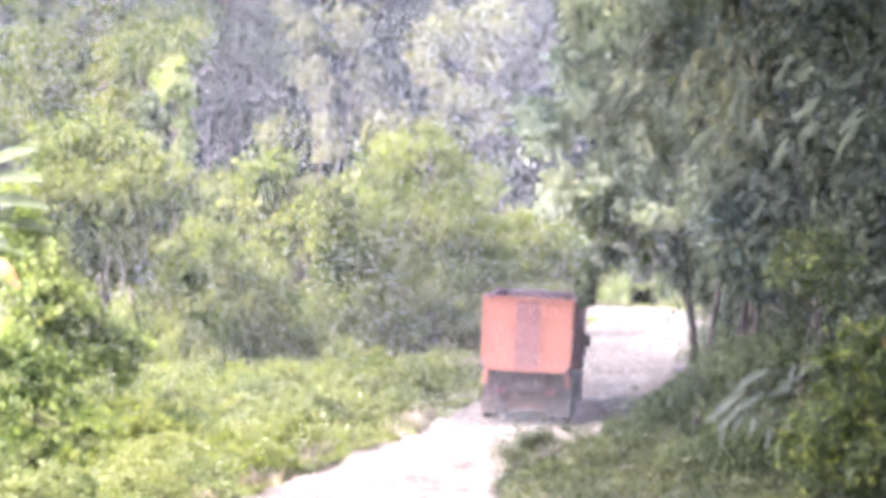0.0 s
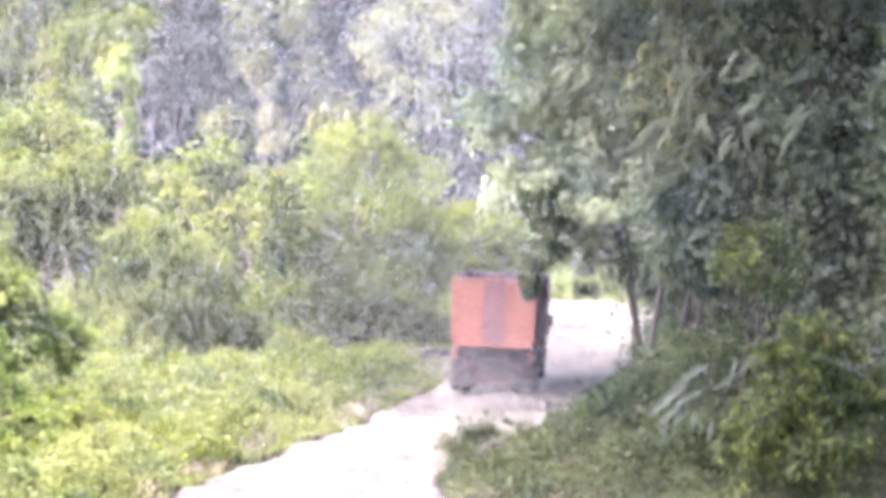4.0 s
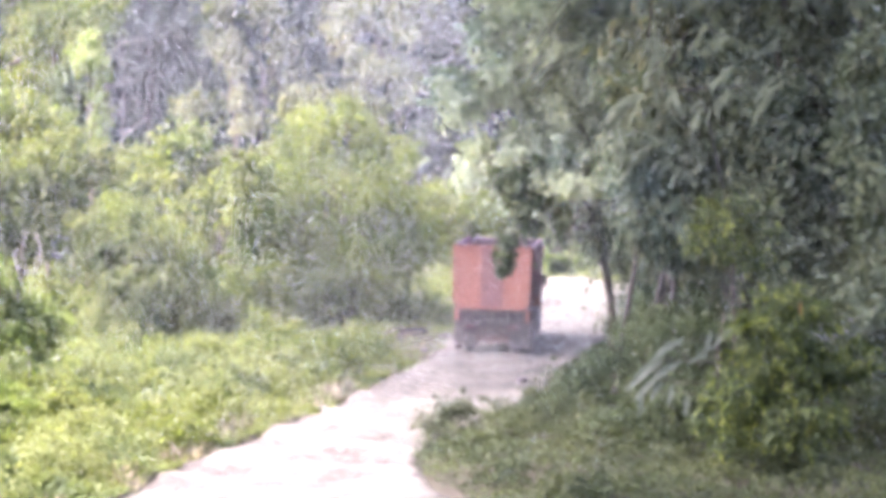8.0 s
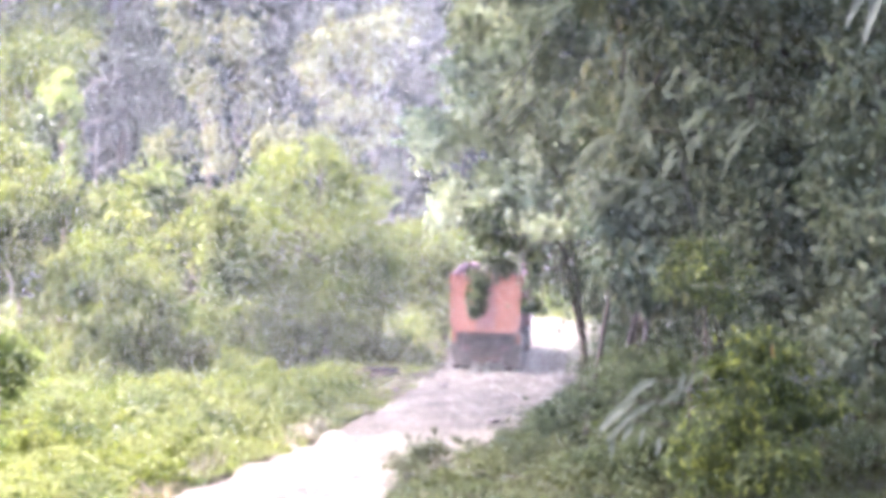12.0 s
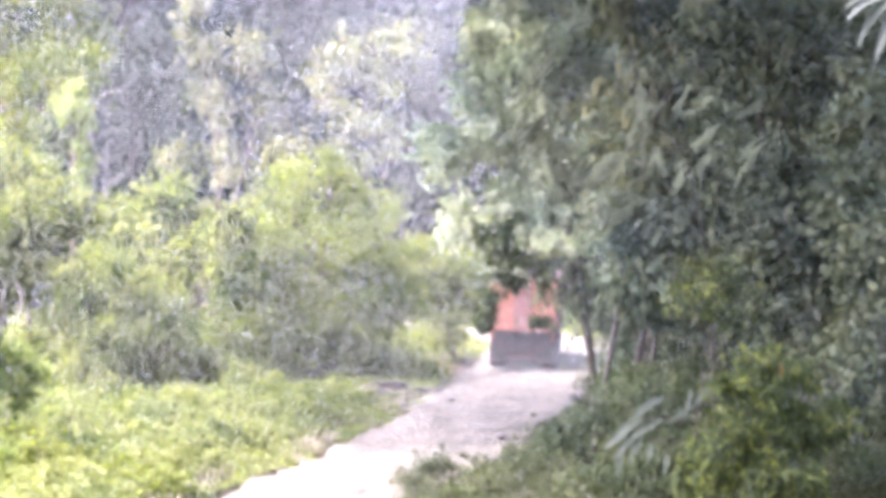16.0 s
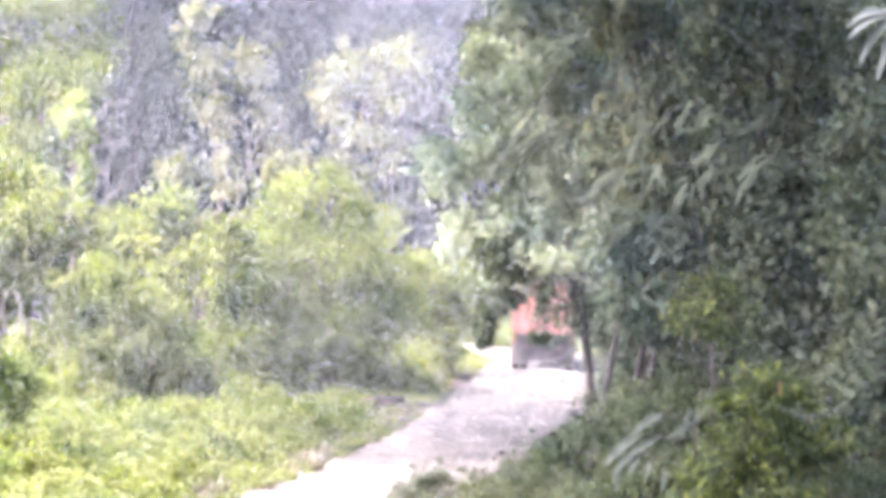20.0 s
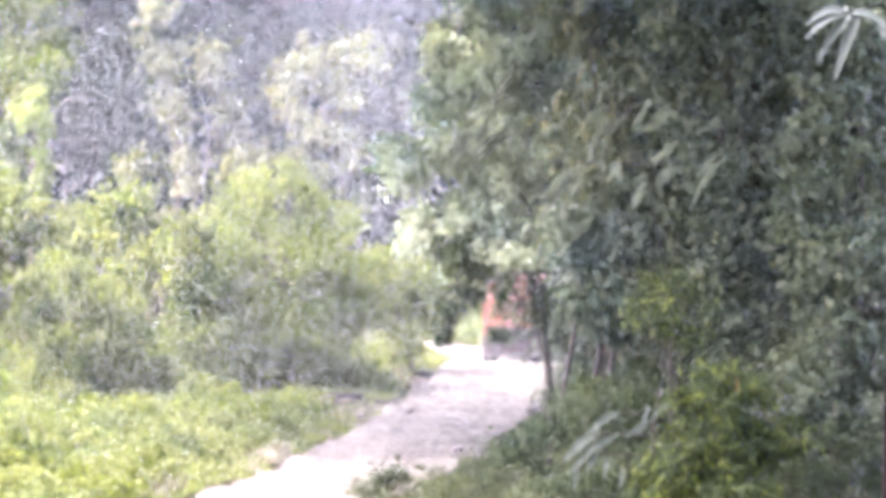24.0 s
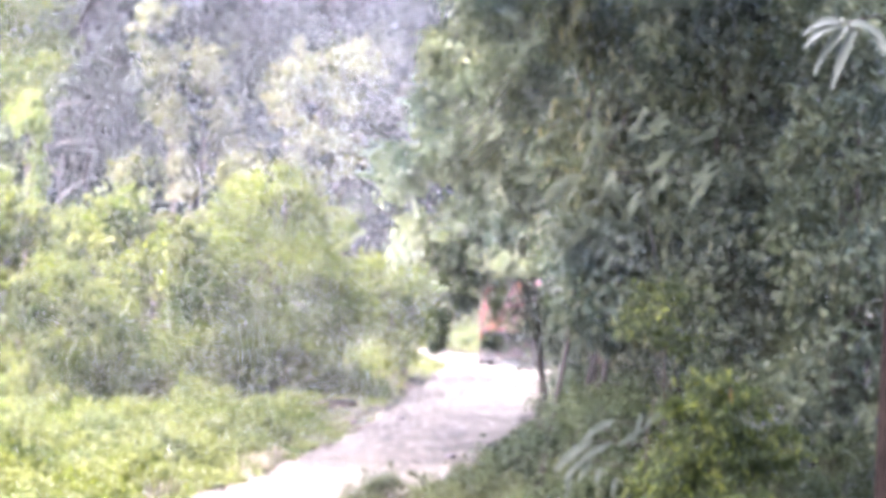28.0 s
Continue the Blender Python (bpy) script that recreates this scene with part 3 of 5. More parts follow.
plant("hanging_leaved_tree", "dark tree with long drooping leaves above the track", "tree", (7.7, 64), blobs([(7.08, 61, 7.41, 1.1, 1.23), (6.67, 61, 5.9, 0.75, 1.03), (7.89, 62, 6.02, 1.26, 1.26), (7.45, 63, 9.26, 1.42, 1.28), (9.3, 63, 8.12, 1.42, 1.42), (8.59, 62, 4.49, 1.39, 1.12), (7.36, 62, 4.62, 0.56, 0.59), (8.16, 63, 11.24, 1.7, 1.28), (6.89, 63, 11.52, 0.99, 0.85), (6.69, 58.5, 4.65, 0.37, 0.45), (7.30, 58.5, 4.78, 0.50, 0.58), (7.96, 58.5, 4.58, 0.53, 0.58), (6.93, 58.3, 4.00, 0.31, 0.26), (7.63, 58.3, 3.94, 0.45, 0.31)]), LEAF_LONG, 70, 0.38, 0.11, 21, 0.16, droop=0.9, clump=14, fine=1.15, group="trees on the shaded side")
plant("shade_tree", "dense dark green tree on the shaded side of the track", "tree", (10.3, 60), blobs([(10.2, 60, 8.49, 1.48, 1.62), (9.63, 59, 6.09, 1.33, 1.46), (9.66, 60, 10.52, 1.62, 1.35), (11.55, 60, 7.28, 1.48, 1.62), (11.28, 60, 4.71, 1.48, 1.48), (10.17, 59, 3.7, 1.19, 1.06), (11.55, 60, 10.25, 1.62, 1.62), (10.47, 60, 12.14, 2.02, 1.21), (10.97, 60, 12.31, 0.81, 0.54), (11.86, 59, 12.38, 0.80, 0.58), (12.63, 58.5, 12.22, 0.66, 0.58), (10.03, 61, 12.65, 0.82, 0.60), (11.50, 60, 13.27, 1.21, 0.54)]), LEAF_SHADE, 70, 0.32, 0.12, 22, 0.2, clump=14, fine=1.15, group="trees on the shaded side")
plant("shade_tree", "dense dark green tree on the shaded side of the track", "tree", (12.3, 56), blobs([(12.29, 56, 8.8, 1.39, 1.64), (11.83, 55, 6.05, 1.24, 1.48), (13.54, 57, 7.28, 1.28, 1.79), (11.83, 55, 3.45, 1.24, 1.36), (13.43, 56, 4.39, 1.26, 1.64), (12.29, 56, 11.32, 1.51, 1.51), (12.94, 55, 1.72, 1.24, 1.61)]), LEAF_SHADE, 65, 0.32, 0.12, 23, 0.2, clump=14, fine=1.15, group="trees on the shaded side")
plant("bush", "yellow-green leafy sprays in front of the dark trees", "bush", (8.1, 55), blobs([(8.03, 54, 4.98, 0.85, 0.43), (7.6, 54, 4.38, 0.61, 0.49), (8.73, 55, 4.2, 0.74, 0.56)]), LEAF_SUNNY, 60, 0.2, 0.1, 24, 0.05)
FERN = plant("fern_bush", "bright green ferny bush in the shade", "bush", (8.9, 50.6), blobs([(8.22, 49, 3.5, 0.55, 0.28), (8.9, 50, 3.03, 0.67, 0.39), (7.89, 49, 2.89, 0.61, 0.39), (8.73, 50, 2.35, 0.84, 0.45), (7.67, 49, 2.23, 0.55, 0.44), (9.18, 50, 1.79, 0.9, 0.51), (7.89, 49, 1.57, 0.77, 0.44), (8.55, 49, 1.02, 0.99, 0.55), (7.49, 50, 1.34, 0.56, 0.51), (9.63, 50, 2.35, 0.67, 0.67), (7.12, 49, 0.8, 0.66, 0.5)]), LEAF_SUNNY, 70, 0.34, 0.075, 25, 0.03, droop=0.6, spread=0.16, group="bushes on the shaded verge")
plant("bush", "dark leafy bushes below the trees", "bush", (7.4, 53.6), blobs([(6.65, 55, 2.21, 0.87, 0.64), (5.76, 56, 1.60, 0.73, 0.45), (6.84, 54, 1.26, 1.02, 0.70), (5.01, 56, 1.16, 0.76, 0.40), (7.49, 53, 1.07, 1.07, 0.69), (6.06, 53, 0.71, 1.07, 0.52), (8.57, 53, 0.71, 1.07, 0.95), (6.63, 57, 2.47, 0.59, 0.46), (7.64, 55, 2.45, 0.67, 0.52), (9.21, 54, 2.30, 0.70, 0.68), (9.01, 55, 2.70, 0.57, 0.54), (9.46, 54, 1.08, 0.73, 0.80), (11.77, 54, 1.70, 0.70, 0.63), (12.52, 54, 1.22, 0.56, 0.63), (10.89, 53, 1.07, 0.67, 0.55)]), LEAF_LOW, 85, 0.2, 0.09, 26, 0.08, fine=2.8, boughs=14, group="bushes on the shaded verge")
plant("bush", "low grey-green bush at the corner of the verge", "bush", (3.4, 56.2), blobs([(1.63, 56.5, 0.11, 0.33, 0.43), (1.88, 56.5, 0.3, 0.43, 0.43), (2.24, 56.5, 0.36, 0.51, 0.38), (2.74, 56.5, 0.14, 0.89, 0.51), (3.83, 57.5, 0.17, 1.16, 0.49), (5.08, 58.5, 0.18, 1.18, 0.55), (1.85, 54.5, -0.07, 0.49, 0.42), (3.38, 54.5, -0.19, 1.35, 0.47), (4.85, 54.5, -0.19, 1.35, 0.59), (2.24, 56.5, 0.68, 0.18, 0.25)]), LEAF_MID, 85, 0.17, 0.075, 27, 0.04, droop=0.0, fine=3.0, boughs=16, group="bushes on the shaded verge")
plant("bush", "dark bush at the far side of the shaded wood", "bush", (9.6, 82.5), blobs([(9.01, 80, 0.94, 0.45, 0.63), (9.37, 80, 2.2, 0.72, 1.08), (10.0, 80, 1.66, 1.08, 1.35), (9.1, 80, 0.49, 0.72, 0.72), (9.82, 80, 0.22, 1.26, 0.9), (11.08, 80, 0.94, 1.26, 1.62)]), LEAF_DARK, 80, 0.24, 0.11, 34, 0.07, group="bushes on the shaded verge")
plant("creeper_curtain", "pale creepers hanging down the front of the forest", "climber", (-4.8, 108.5), blobs([(-6.09, 107, 12.46, 0.63, 0.63), (-5.74, 107, 11.50, 0.53, 0.63), (-5.86, 107, 10.42, 0.63, 0.67), (-5.38, 107, 9.34, 0.53, 0.72), (-4.95, 107, 8.26, 0.43, 0.72), (-4.78, 107, 7.06, 0.53, 0.67), (-6.33, 107, 13.65, 0.82, 0.72)]), LEAF_PALE, 30, 0.42, 0.22, 35, 0.12, droop=0.8, clump=10, spread=0.3, group="creepers on the forest")
plant("creeper_curtain", "sunlit creepers hanging down the front of the forest", "climber", (3.6, 113.5), blobs([(0.15, 109, 12.31, 0.83, 0.98), (-0.34, 109, 10.84, 0.83, 0.98), (0.39, 109, 9.38, 0.88, 0.98), (1.37, 109, 11.09, 0.88, 1.08), (1.62, 109, 8.65, 0.88, 0.98), (0.15, 109, 7.79, 0.83, 0.88), (2.35, 109, 12.55, 0.83, 1.08)]), LEAF_PALE, 30, 0.42, 0.22, 36, 0.12, droop=0.8, clump=10, spread=0.3, group="creepers on the forest")
plant("creeper_curtain", "thin creepers on dark trunks of the forest", "climber", (-6.5, 110), blobs([(-3.73, 108, 11.30, 0.58, 0.83), (-3.49, 108, 9.97, 0.58, 0.58), (-3.13, 108, 8.76, 0.39, 0.44), (-4.09, 108, 12.50, 0.63, 0.58), (-2.28, 108, 8.03, 0.58, 0.63)]), LEAF_PALE, 30, 0.42, 0.22, 37, 0.12, droop=0.8, clump=10, spread=0.3, group="creepers on the forest")

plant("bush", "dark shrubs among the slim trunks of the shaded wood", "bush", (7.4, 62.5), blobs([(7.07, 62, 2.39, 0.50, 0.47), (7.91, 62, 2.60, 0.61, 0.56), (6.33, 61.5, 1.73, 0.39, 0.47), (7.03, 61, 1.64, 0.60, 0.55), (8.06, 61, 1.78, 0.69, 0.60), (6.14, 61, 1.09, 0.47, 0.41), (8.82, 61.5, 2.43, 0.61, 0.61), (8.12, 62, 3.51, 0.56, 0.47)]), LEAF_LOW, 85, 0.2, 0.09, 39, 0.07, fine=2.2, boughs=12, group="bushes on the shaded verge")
plant("bush", "dark shrubs deep in the shaded wood", "bush", (8.6, 66.5), blobs([(7.52, 66, 3.85, 0.50, 0.53), (8.26, 66, 4.00, 0.65, 0.59), (7.16, 66, 2.66, 0.36, 0.59), (7.97, 66, 2.81, 0.65, 0.65), (9.09, 65.5, 3.58, 0.74, 0.74), (9.10, 65.5, 2.40, 0.74, 0.74), (6.98, 66.5, 3.52, 0.24, 0.45)]), LEAF_SHADE, 60, 0.24, 0.11, 40, 0.07, group="bushes on the shaded verge")
plant("bush", "mixed green shrubs at the foot of the forest beyond the bend", "bush", (3.0, 117), blobs([(6.82, 115, 1.44, 0.88, 0.78), (7.66, 115, 1.06, 0.88, 0.67), (5.96, 115, 1.82, 0.93, 0.88), (7.18, 116, 2.57, 1.04, 0.94), (6.12, 116, 3.08, 1.04, 0.94), (8.23, 116, 2.06, 0.89, 0.89), (5.08, 116, 2.54, 1.04, 1.04)]), LEAF_OLIVE, 30, 0.3, 0.15, 43, 0.1, group="bushes behind the bank")

# ---- the forest behind ----
def forest_tree(x, y, h, r, seed, leaf, label, low=0.12, per_m2=22, length=0.36, width=0.19):
    rng = np.random.default_rng(seed)
    z0 = float(height(np.array(x), np.array(y)))
    lumps = []
    k = int(h * 1.1)
    for i in range(k):
        s = low + (1 - low) * (i + rng.uniform(0, 0.9)) / k
        reach = r * (0.55 + 0.75 * math.sin(math.pi * min(1, s * 0.85 + 0.1)))
        a = rng.uniform(0, 6.28)
        q = reach * rng.uniform(0.25, 0.8)
        rr = r * rng.uniform(0.26, 0.46)
        lumps.append((x + q * math.cos(a), y + q * math.sin(a) * 0.8, z0 + h * s, rr * 1.15, rr, rr * rng.uniform(0.7, 1.1)))
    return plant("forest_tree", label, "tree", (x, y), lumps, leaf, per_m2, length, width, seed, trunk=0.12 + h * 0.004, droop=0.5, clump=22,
                 spread=0.42, group="trees of the forest", trunk_top=(x, y, z0 + h * 0.85), limb=0.22, bark=BARK_SHADED)


FOREST = [(-27, 112, 19, 5.5), (-21, 118, 22, 5.5), (-15, 114, 21, 5.0), (-9.5, 113, 21, 4.2), (-4.5, 116, 22, 4.5), (1.6, 122, 19, 4.2), (3.0, 118, 14, 3.4),
          (5.5, 128, 14, 4.0), (-12, 125, 25, 6), (-5, 130, 24, 6), (1.5, 134, 18, 5), (9.5, 131, 13, 4.5), (14, 122, 12, 4.5), (18, 112, 15, 5), (-19, 131, 26, 6.5), (7.5, 150, 14, 6), (16, 140, 17, 6), (5, 146, 19, 5.5), (-1, 152, 21, 6), (11, 152, 18, 6)]
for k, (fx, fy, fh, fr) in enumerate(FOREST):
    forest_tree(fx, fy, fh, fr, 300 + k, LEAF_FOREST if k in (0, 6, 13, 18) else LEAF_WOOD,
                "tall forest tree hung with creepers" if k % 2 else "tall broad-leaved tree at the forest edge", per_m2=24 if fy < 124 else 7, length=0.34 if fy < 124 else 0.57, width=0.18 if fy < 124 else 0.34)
# trees up to y 49 and behind the viewer are unseen, added to block skylight
SHADE = [(11.5, 74, 15, 3.6), (14, 66, 16, 3.8), (17, 58, 15, 3.8), (12.5, 84, 15, 4.0), (15.5, 94, 15, 4.2), (13.0, 103, 11, 3.4), (19, 78, 17, 4.5), (9.8, 68, 15, 2.8), (16.5, 49, 15, 3.4), (16.0, 40, 16, 3.6), (13.5, 31, 16, 3.2), (11.5, 22, 16, 3.4), (9.5, 12, 16, 3.4), (21, 66, 19, 4.5), (22, 45, 18, 4.5),
         (8.5, 2, 16, 3.4), (7.5, -9, 16, 3.6), (-2, -16, 17, 4), (-11, -12, 16, 4), (-14, 2, 16, 4)]
for k, (fx, fy, fh, fr) in enumerate(SHADE):
    forest_tree(fx, fy, fh, fr, 340 + k, LEAF_SHADE, "dark leafy tree that fills and shades the wood beside the track", low=0.1, per_m2=16 if 50 < fy < 106 and fx < 20 else 8, length=0.36, width=0.17)


def unseen_canopy_tree(foot, top, reach, count, seed, per_m2=15):
    """An added tall tree, its canopy out of view, whose long limbs reach out high over the track and shade it."""
    rng = random.Random(seed)
    x0, x1, y0, y1, z0, z1 = reach
    lumps = [(rng.uniform(x0, x1), rng.uniform(y0, y1), rng.uniform(z0, z1), rng.uniform(1.0, 1.9), rng.uniform(1.0, 1.9), rng.uniform(0.5, 0.9)) for k in range(count)]
    plant("unseen_canopy_tree", "added unseen tree whose high canopy shades the track", "tree", foot, lumps, LEAF_DARK, per_m2 * 0.45, 0.67, 0.36, seed + 1, trunk=0.28,
          trunk_path=[(*foot, -0.1), (*foot, 6), (foot[0], foot[1], 12), top], fine=1.0, spread=0.35, group="trees with a high canopy", from_top=True)


unseen_canopy_tree((10.5, 73), (9.5, 73, 16.5), (-4, 9, 65, 84, 16.4, 19), 32, 71)
unseen_canopy_tree((12.5, 57), (11.5, 57, 16), (-6.5, 9, 37, 70, 15.6, 18.0), 108, 74)
unseen_canopy_tree((-14.5, 64), (-12.5, 67, 16), (-10.5, -4.5, 61, 79.5, 16.0, 18.5), 13, 77)
unseen_canopy_tree((-9.8, 31), (-8.2, 31, 13.2), (-8, 6, 22, 42, 13.4, 16), 42, 83)


# ---- undergrowth ----
def weeds(name, label, region, count, top, leaf, length, width, seed, droop=0.1):
    """Low leafy plants over a stretch of ground: region(x, y) gives the share of the full height, nought where nothing grows."""
    rng = np.random.default_rng(seed)
    x0, x1, y0, y1, share = region
    x, y = rng.uniform(x0, x1, count), rng.uniform(y0, y1, count)
    h = share(x, y)
    keep = h > 0.04
    x, y, h = x[keep], y[keep], h[keep]
    lump = 0.55 + 0.45 * np.sin(x * 1.9 + 1.3 * np.sin(y * 0.8)) * np.sin(y * 1.3 + 1.1 * np.sin(x * 1.1)) + 0.15 * np.sin(x * 4.7 + y * 3.9)
    z = height(x, y) + 0.06 + h * top * np.clip(lump, 0.12, 1.2) * (1 - 0.6 * rng.random(len(x)) ** 2.0)
    n = len(x)
    way = rng.normal(size=(n, 3)) * np.array([1, 1, 0.5]) + np.array([0, 0, 0.35 - droop])
    nrm = rng.normal(size=(n, 3)) * 0.45 + np.array([0, 0, 1.0])
    s = rng.uniform(0.6, 1.3, n)
    me = leaf_mesh(name, np.stack([x, y, z], 1), way, nrm, length * s, width * s)
    tagged(link_mesh(name, me, leaf), label, "undergrowth", kind="stuff")


def blades(name, label, region, count, top, leaf, seed):
    rng = np.random.default_rng(seed)
    x0, x1, y0, y1, share = region
    x, y = rng.uniform(x0, x1, count), rng.uniform(y0, y1, count)
    h = share(x, y)
    keep = h > 0.05
    x, y, h = x[keep], y[keep], h[keep]
    n = len(x)
    z = height(x, y) - 0.02
    way = rng.normal(size=(n, 3)) * np.array([0.45, 0.45, 0.1]) + np.array([0, 0, 1.0])
    nrm = rng.normal(size=(n, 3)) * np.array([1, 1, 0.2])
    length = top * h * rng.uniform(0.6, 1.35, n)
    me = leaf_mesh(name, np.stack([x, y, z], 1), way, nrm, length, np.full(n, 0.035), 0.3)
    tagged(link_mesh(name, me, leaf), label, "grass", kind="stuff")


def weed_clumps(name, label, spots, leaf, per_m2, length, width, seed):
    lumps = []
    rng = random.Random(seed)
    for x, y, s in spots:
        z = float(height(np.array(x), np.array(y)))
        lumps.append((x, y, z + 0.45 * s, 0.75 * s * rng.uniform(0.8, 1.3), 0.6 * s, 0.55 * s * rng.uniform(0.8, 1.3)))
    tagged(link_mesh(name, foliage(name, lumps, per_m2, length, width, seed, droop=0.1, boughs=6), leaf), label, "undergrowth", kind="stuff")


def on_left(x, y):
    mid = np.interp(y, LINE[:, 1][:len(LINE) // 2 + 60], LINE[:, 0][:len(LINE) // 2 + 60])
    return x < mid


def left_share(x, y):
    d = road_offset(x, y) - 2.4 + 0.3 * np.sin(y * 0.9 + 0.7 * np.sin(y * 2.3)) * np.sin(y * 0.37) - 0.45 * np.exp(-((y - 82) / 6.0) ** 2)
    log = np.hypot((x - 1.35) / 1.3, (y - 79.3) / 3.2) < 1
    shaded = (y > 77) & (y < 92) & (x > -9) & (x < 2.3)      # little grows below the dense crowns
    return np.where(on_left(x, y) & ~log, np.clip(d / 1.8, 0, 1) * np.where(shaded, 0.3, 1.0), 0)


def right_share(x, y):
    d = np.where(y < 65, x - right_edge(y) + 0.35 * (y < 54), road_offset(x, y) - 2.3)
    return np.where(~on_left(x, y), np.clip(d / 2.2, 0, 1), 0)


weeds("undergrowth", "yellow-green creepers and weeds covering the bank beside the track", (-14, 4, 40, 70, left_share), 130000, 0.95, LEAF_WEED, 0.14, 0.085, 41)
weeds("undergrowth", "green weeds below the bushes beside the track", (-15, 8, 70, 112, left_share), 50000, 0.8, LEAF_LIGHT, 0.18, 0.1, 42)
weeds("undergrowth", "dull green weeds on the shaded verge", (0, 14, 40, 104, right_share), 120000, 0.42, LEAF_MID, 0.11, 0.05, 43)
weeds("undergrowth", "sunlit grass and weeds beyond the bend of the track", (5.5, 20, 101, 114, lambda x, y: np.clip((road_offset(x, y) - 2.3) / 1.5, 0, 1)), 30000, 0.5, LEAF_WEED, 0.24, 0.12, 46)
blades("tall_grass", "tall dry-tipped grass along the edge of the track", (-14, 4, 42, 75, left_share), 16000, 0.7, LEAF_OLIVE, 44)
def margin_share(x, y):
    d = road_offset(x, y) - 2.25 - 0.2 * np.sin(y * 1.7) * np.sin(y * 0.6 + 1)
    patchy = np.clip(0.55 + 0.6 * np.sin(x * 1.1 + 2 * np.sin(y * 0.5)) * np.sin(y * 0.8), 0, 1)
    return np.where(on_left(x, y), np.clip(d / 0.5, 0, 1) * np.clip((1.9 - d) / 1.2, 0, 1) * patchy, 0)


blades("dry_grass", "dry brownish grass along the edge of the track", (-9, 4, 42, 80, margin_share), 42000, 0.5, LEAF_DRY, 47)
weeds("undergrowth", "low creeping weeds that fray the edge of the track", (-9, 5, 42, 84, lambda x, y: 0.3 * np.clip((margin_share(x, y) > 0.05) * 1.0, 0, 1)), 26000, 0.5, LEAF_WEED, 0.1, 0.06, 48)
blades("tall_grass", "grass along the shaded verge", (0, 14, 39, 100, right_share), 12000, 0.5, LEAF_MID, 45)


def scattered(x0, x1, y0, y1, count, seed, share, least=0.5):
    rng = np.random.default_rng(seed)
    x, y = rng.uniform(x0, x1, count), rng.uniform(y0, y1, count)
    h = share(x, y)
    s = rng.uniform(0.6, 1.25, count)
    return [(float(a), float(c), float(d)) for a, c, d, e in zip(x, y, s, h) if e > least]


weed_clumps("undergrowth", "leafy mounds of weeds on the sunny bank", scattered(-13, 4, 41, 70, 170, 51, left_share), LEAF_WEED, 105, 0.15, 0.085, 52)
weed_clumps("undergrowth", "taller green weeds on the sunny bank", scattered(-13, 5, 52, 84, 110, 53, left_share), LEAF_LIGHT, 120, 0.17, 0.08, 54)
weed_clumps("undergrowth", "bright sunlit mounds of grass and weeds at the bend", [(7.3 + 0.53 * k, 106.1 - 0.27 * k + (k % 3) * 0.5, 0.85 + 0.25 * (k % 2)) for k in range(12)], LEAF_VIVID, 90, 0.2, 0.07, 57)
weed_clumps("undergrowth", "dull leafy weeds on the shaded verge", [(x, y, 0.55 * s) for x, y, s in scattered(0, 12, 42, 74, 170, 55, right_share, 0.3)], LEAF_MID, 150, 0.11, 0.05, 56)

# ---- added haze in the air ----
def mote_mesh(name, pos, size, seed):
    """Flakes of dust and haze, each turned its own way."""
    rng = np.random.default_rng(seed)
    n = len(pos)
    a = unit(rng.normal(size=(n, 3)))
    b = unit(np.cross(a, rng.normal(size=(n, 3))))
    k = (size / 1.732)[:, None]
    v = np.stack([pos + k * a, pos + k * (0.866 * b - 0.5 * a), pos - k * (0.866 * b + 0.5 * a)], 1)
    return tri_mesh(name, v.reshape(-1, 3), np.arange(3 * n).reshape(-1, 3))


def haze_flakes(count, size):
    """Fine flakes added to stand in for haze and veiling glare fill the valley, which widens and deepens away from the
    hill.
    """
    rng = np.random.default_rng(60)
    y = 48 + 60 * rng.beta(1.2, 1.05, count)
    p = np.stack([0.02 * y + (2 * rng.beta(1.35, 1.0, count) - 1) * (0.22 * y + 1.5), y, (7.5 + 0.08 * y) * rng.random(count)], 1)
    n, k = count // 16, count // 8        # set thickest below the forest and in the gap of the trees where the track leaves the valley
    p[:n] = np.stack([rng.normal(2.6, 3.0, n), rng.uniform(92, 107, n), 17 * rng.random(n) ** 0.6], 1)
    p[n:k] = np.stack([rng.uniform(-22, 5, k - n), rng.uniform(98, 107, k - n), 16 * rng.random(k - n)], 1)
    p[:, 2] += height(p[:, 0], p[:, 1]) + 0.2
    s = size * rng.uniform(0.9, 1.1, count) * np.where(p[:, 1] > 97, 1.1, 1.0)
    tagged(link_mesh("haze_veil", mote_mesh("haze_veil", p, s, 61), DUST_AND_VEIL), "fine pale flakes added in the air as a veil of haze", "dust", kind="stuff")


haze_flakes(1400000, 0.0106)


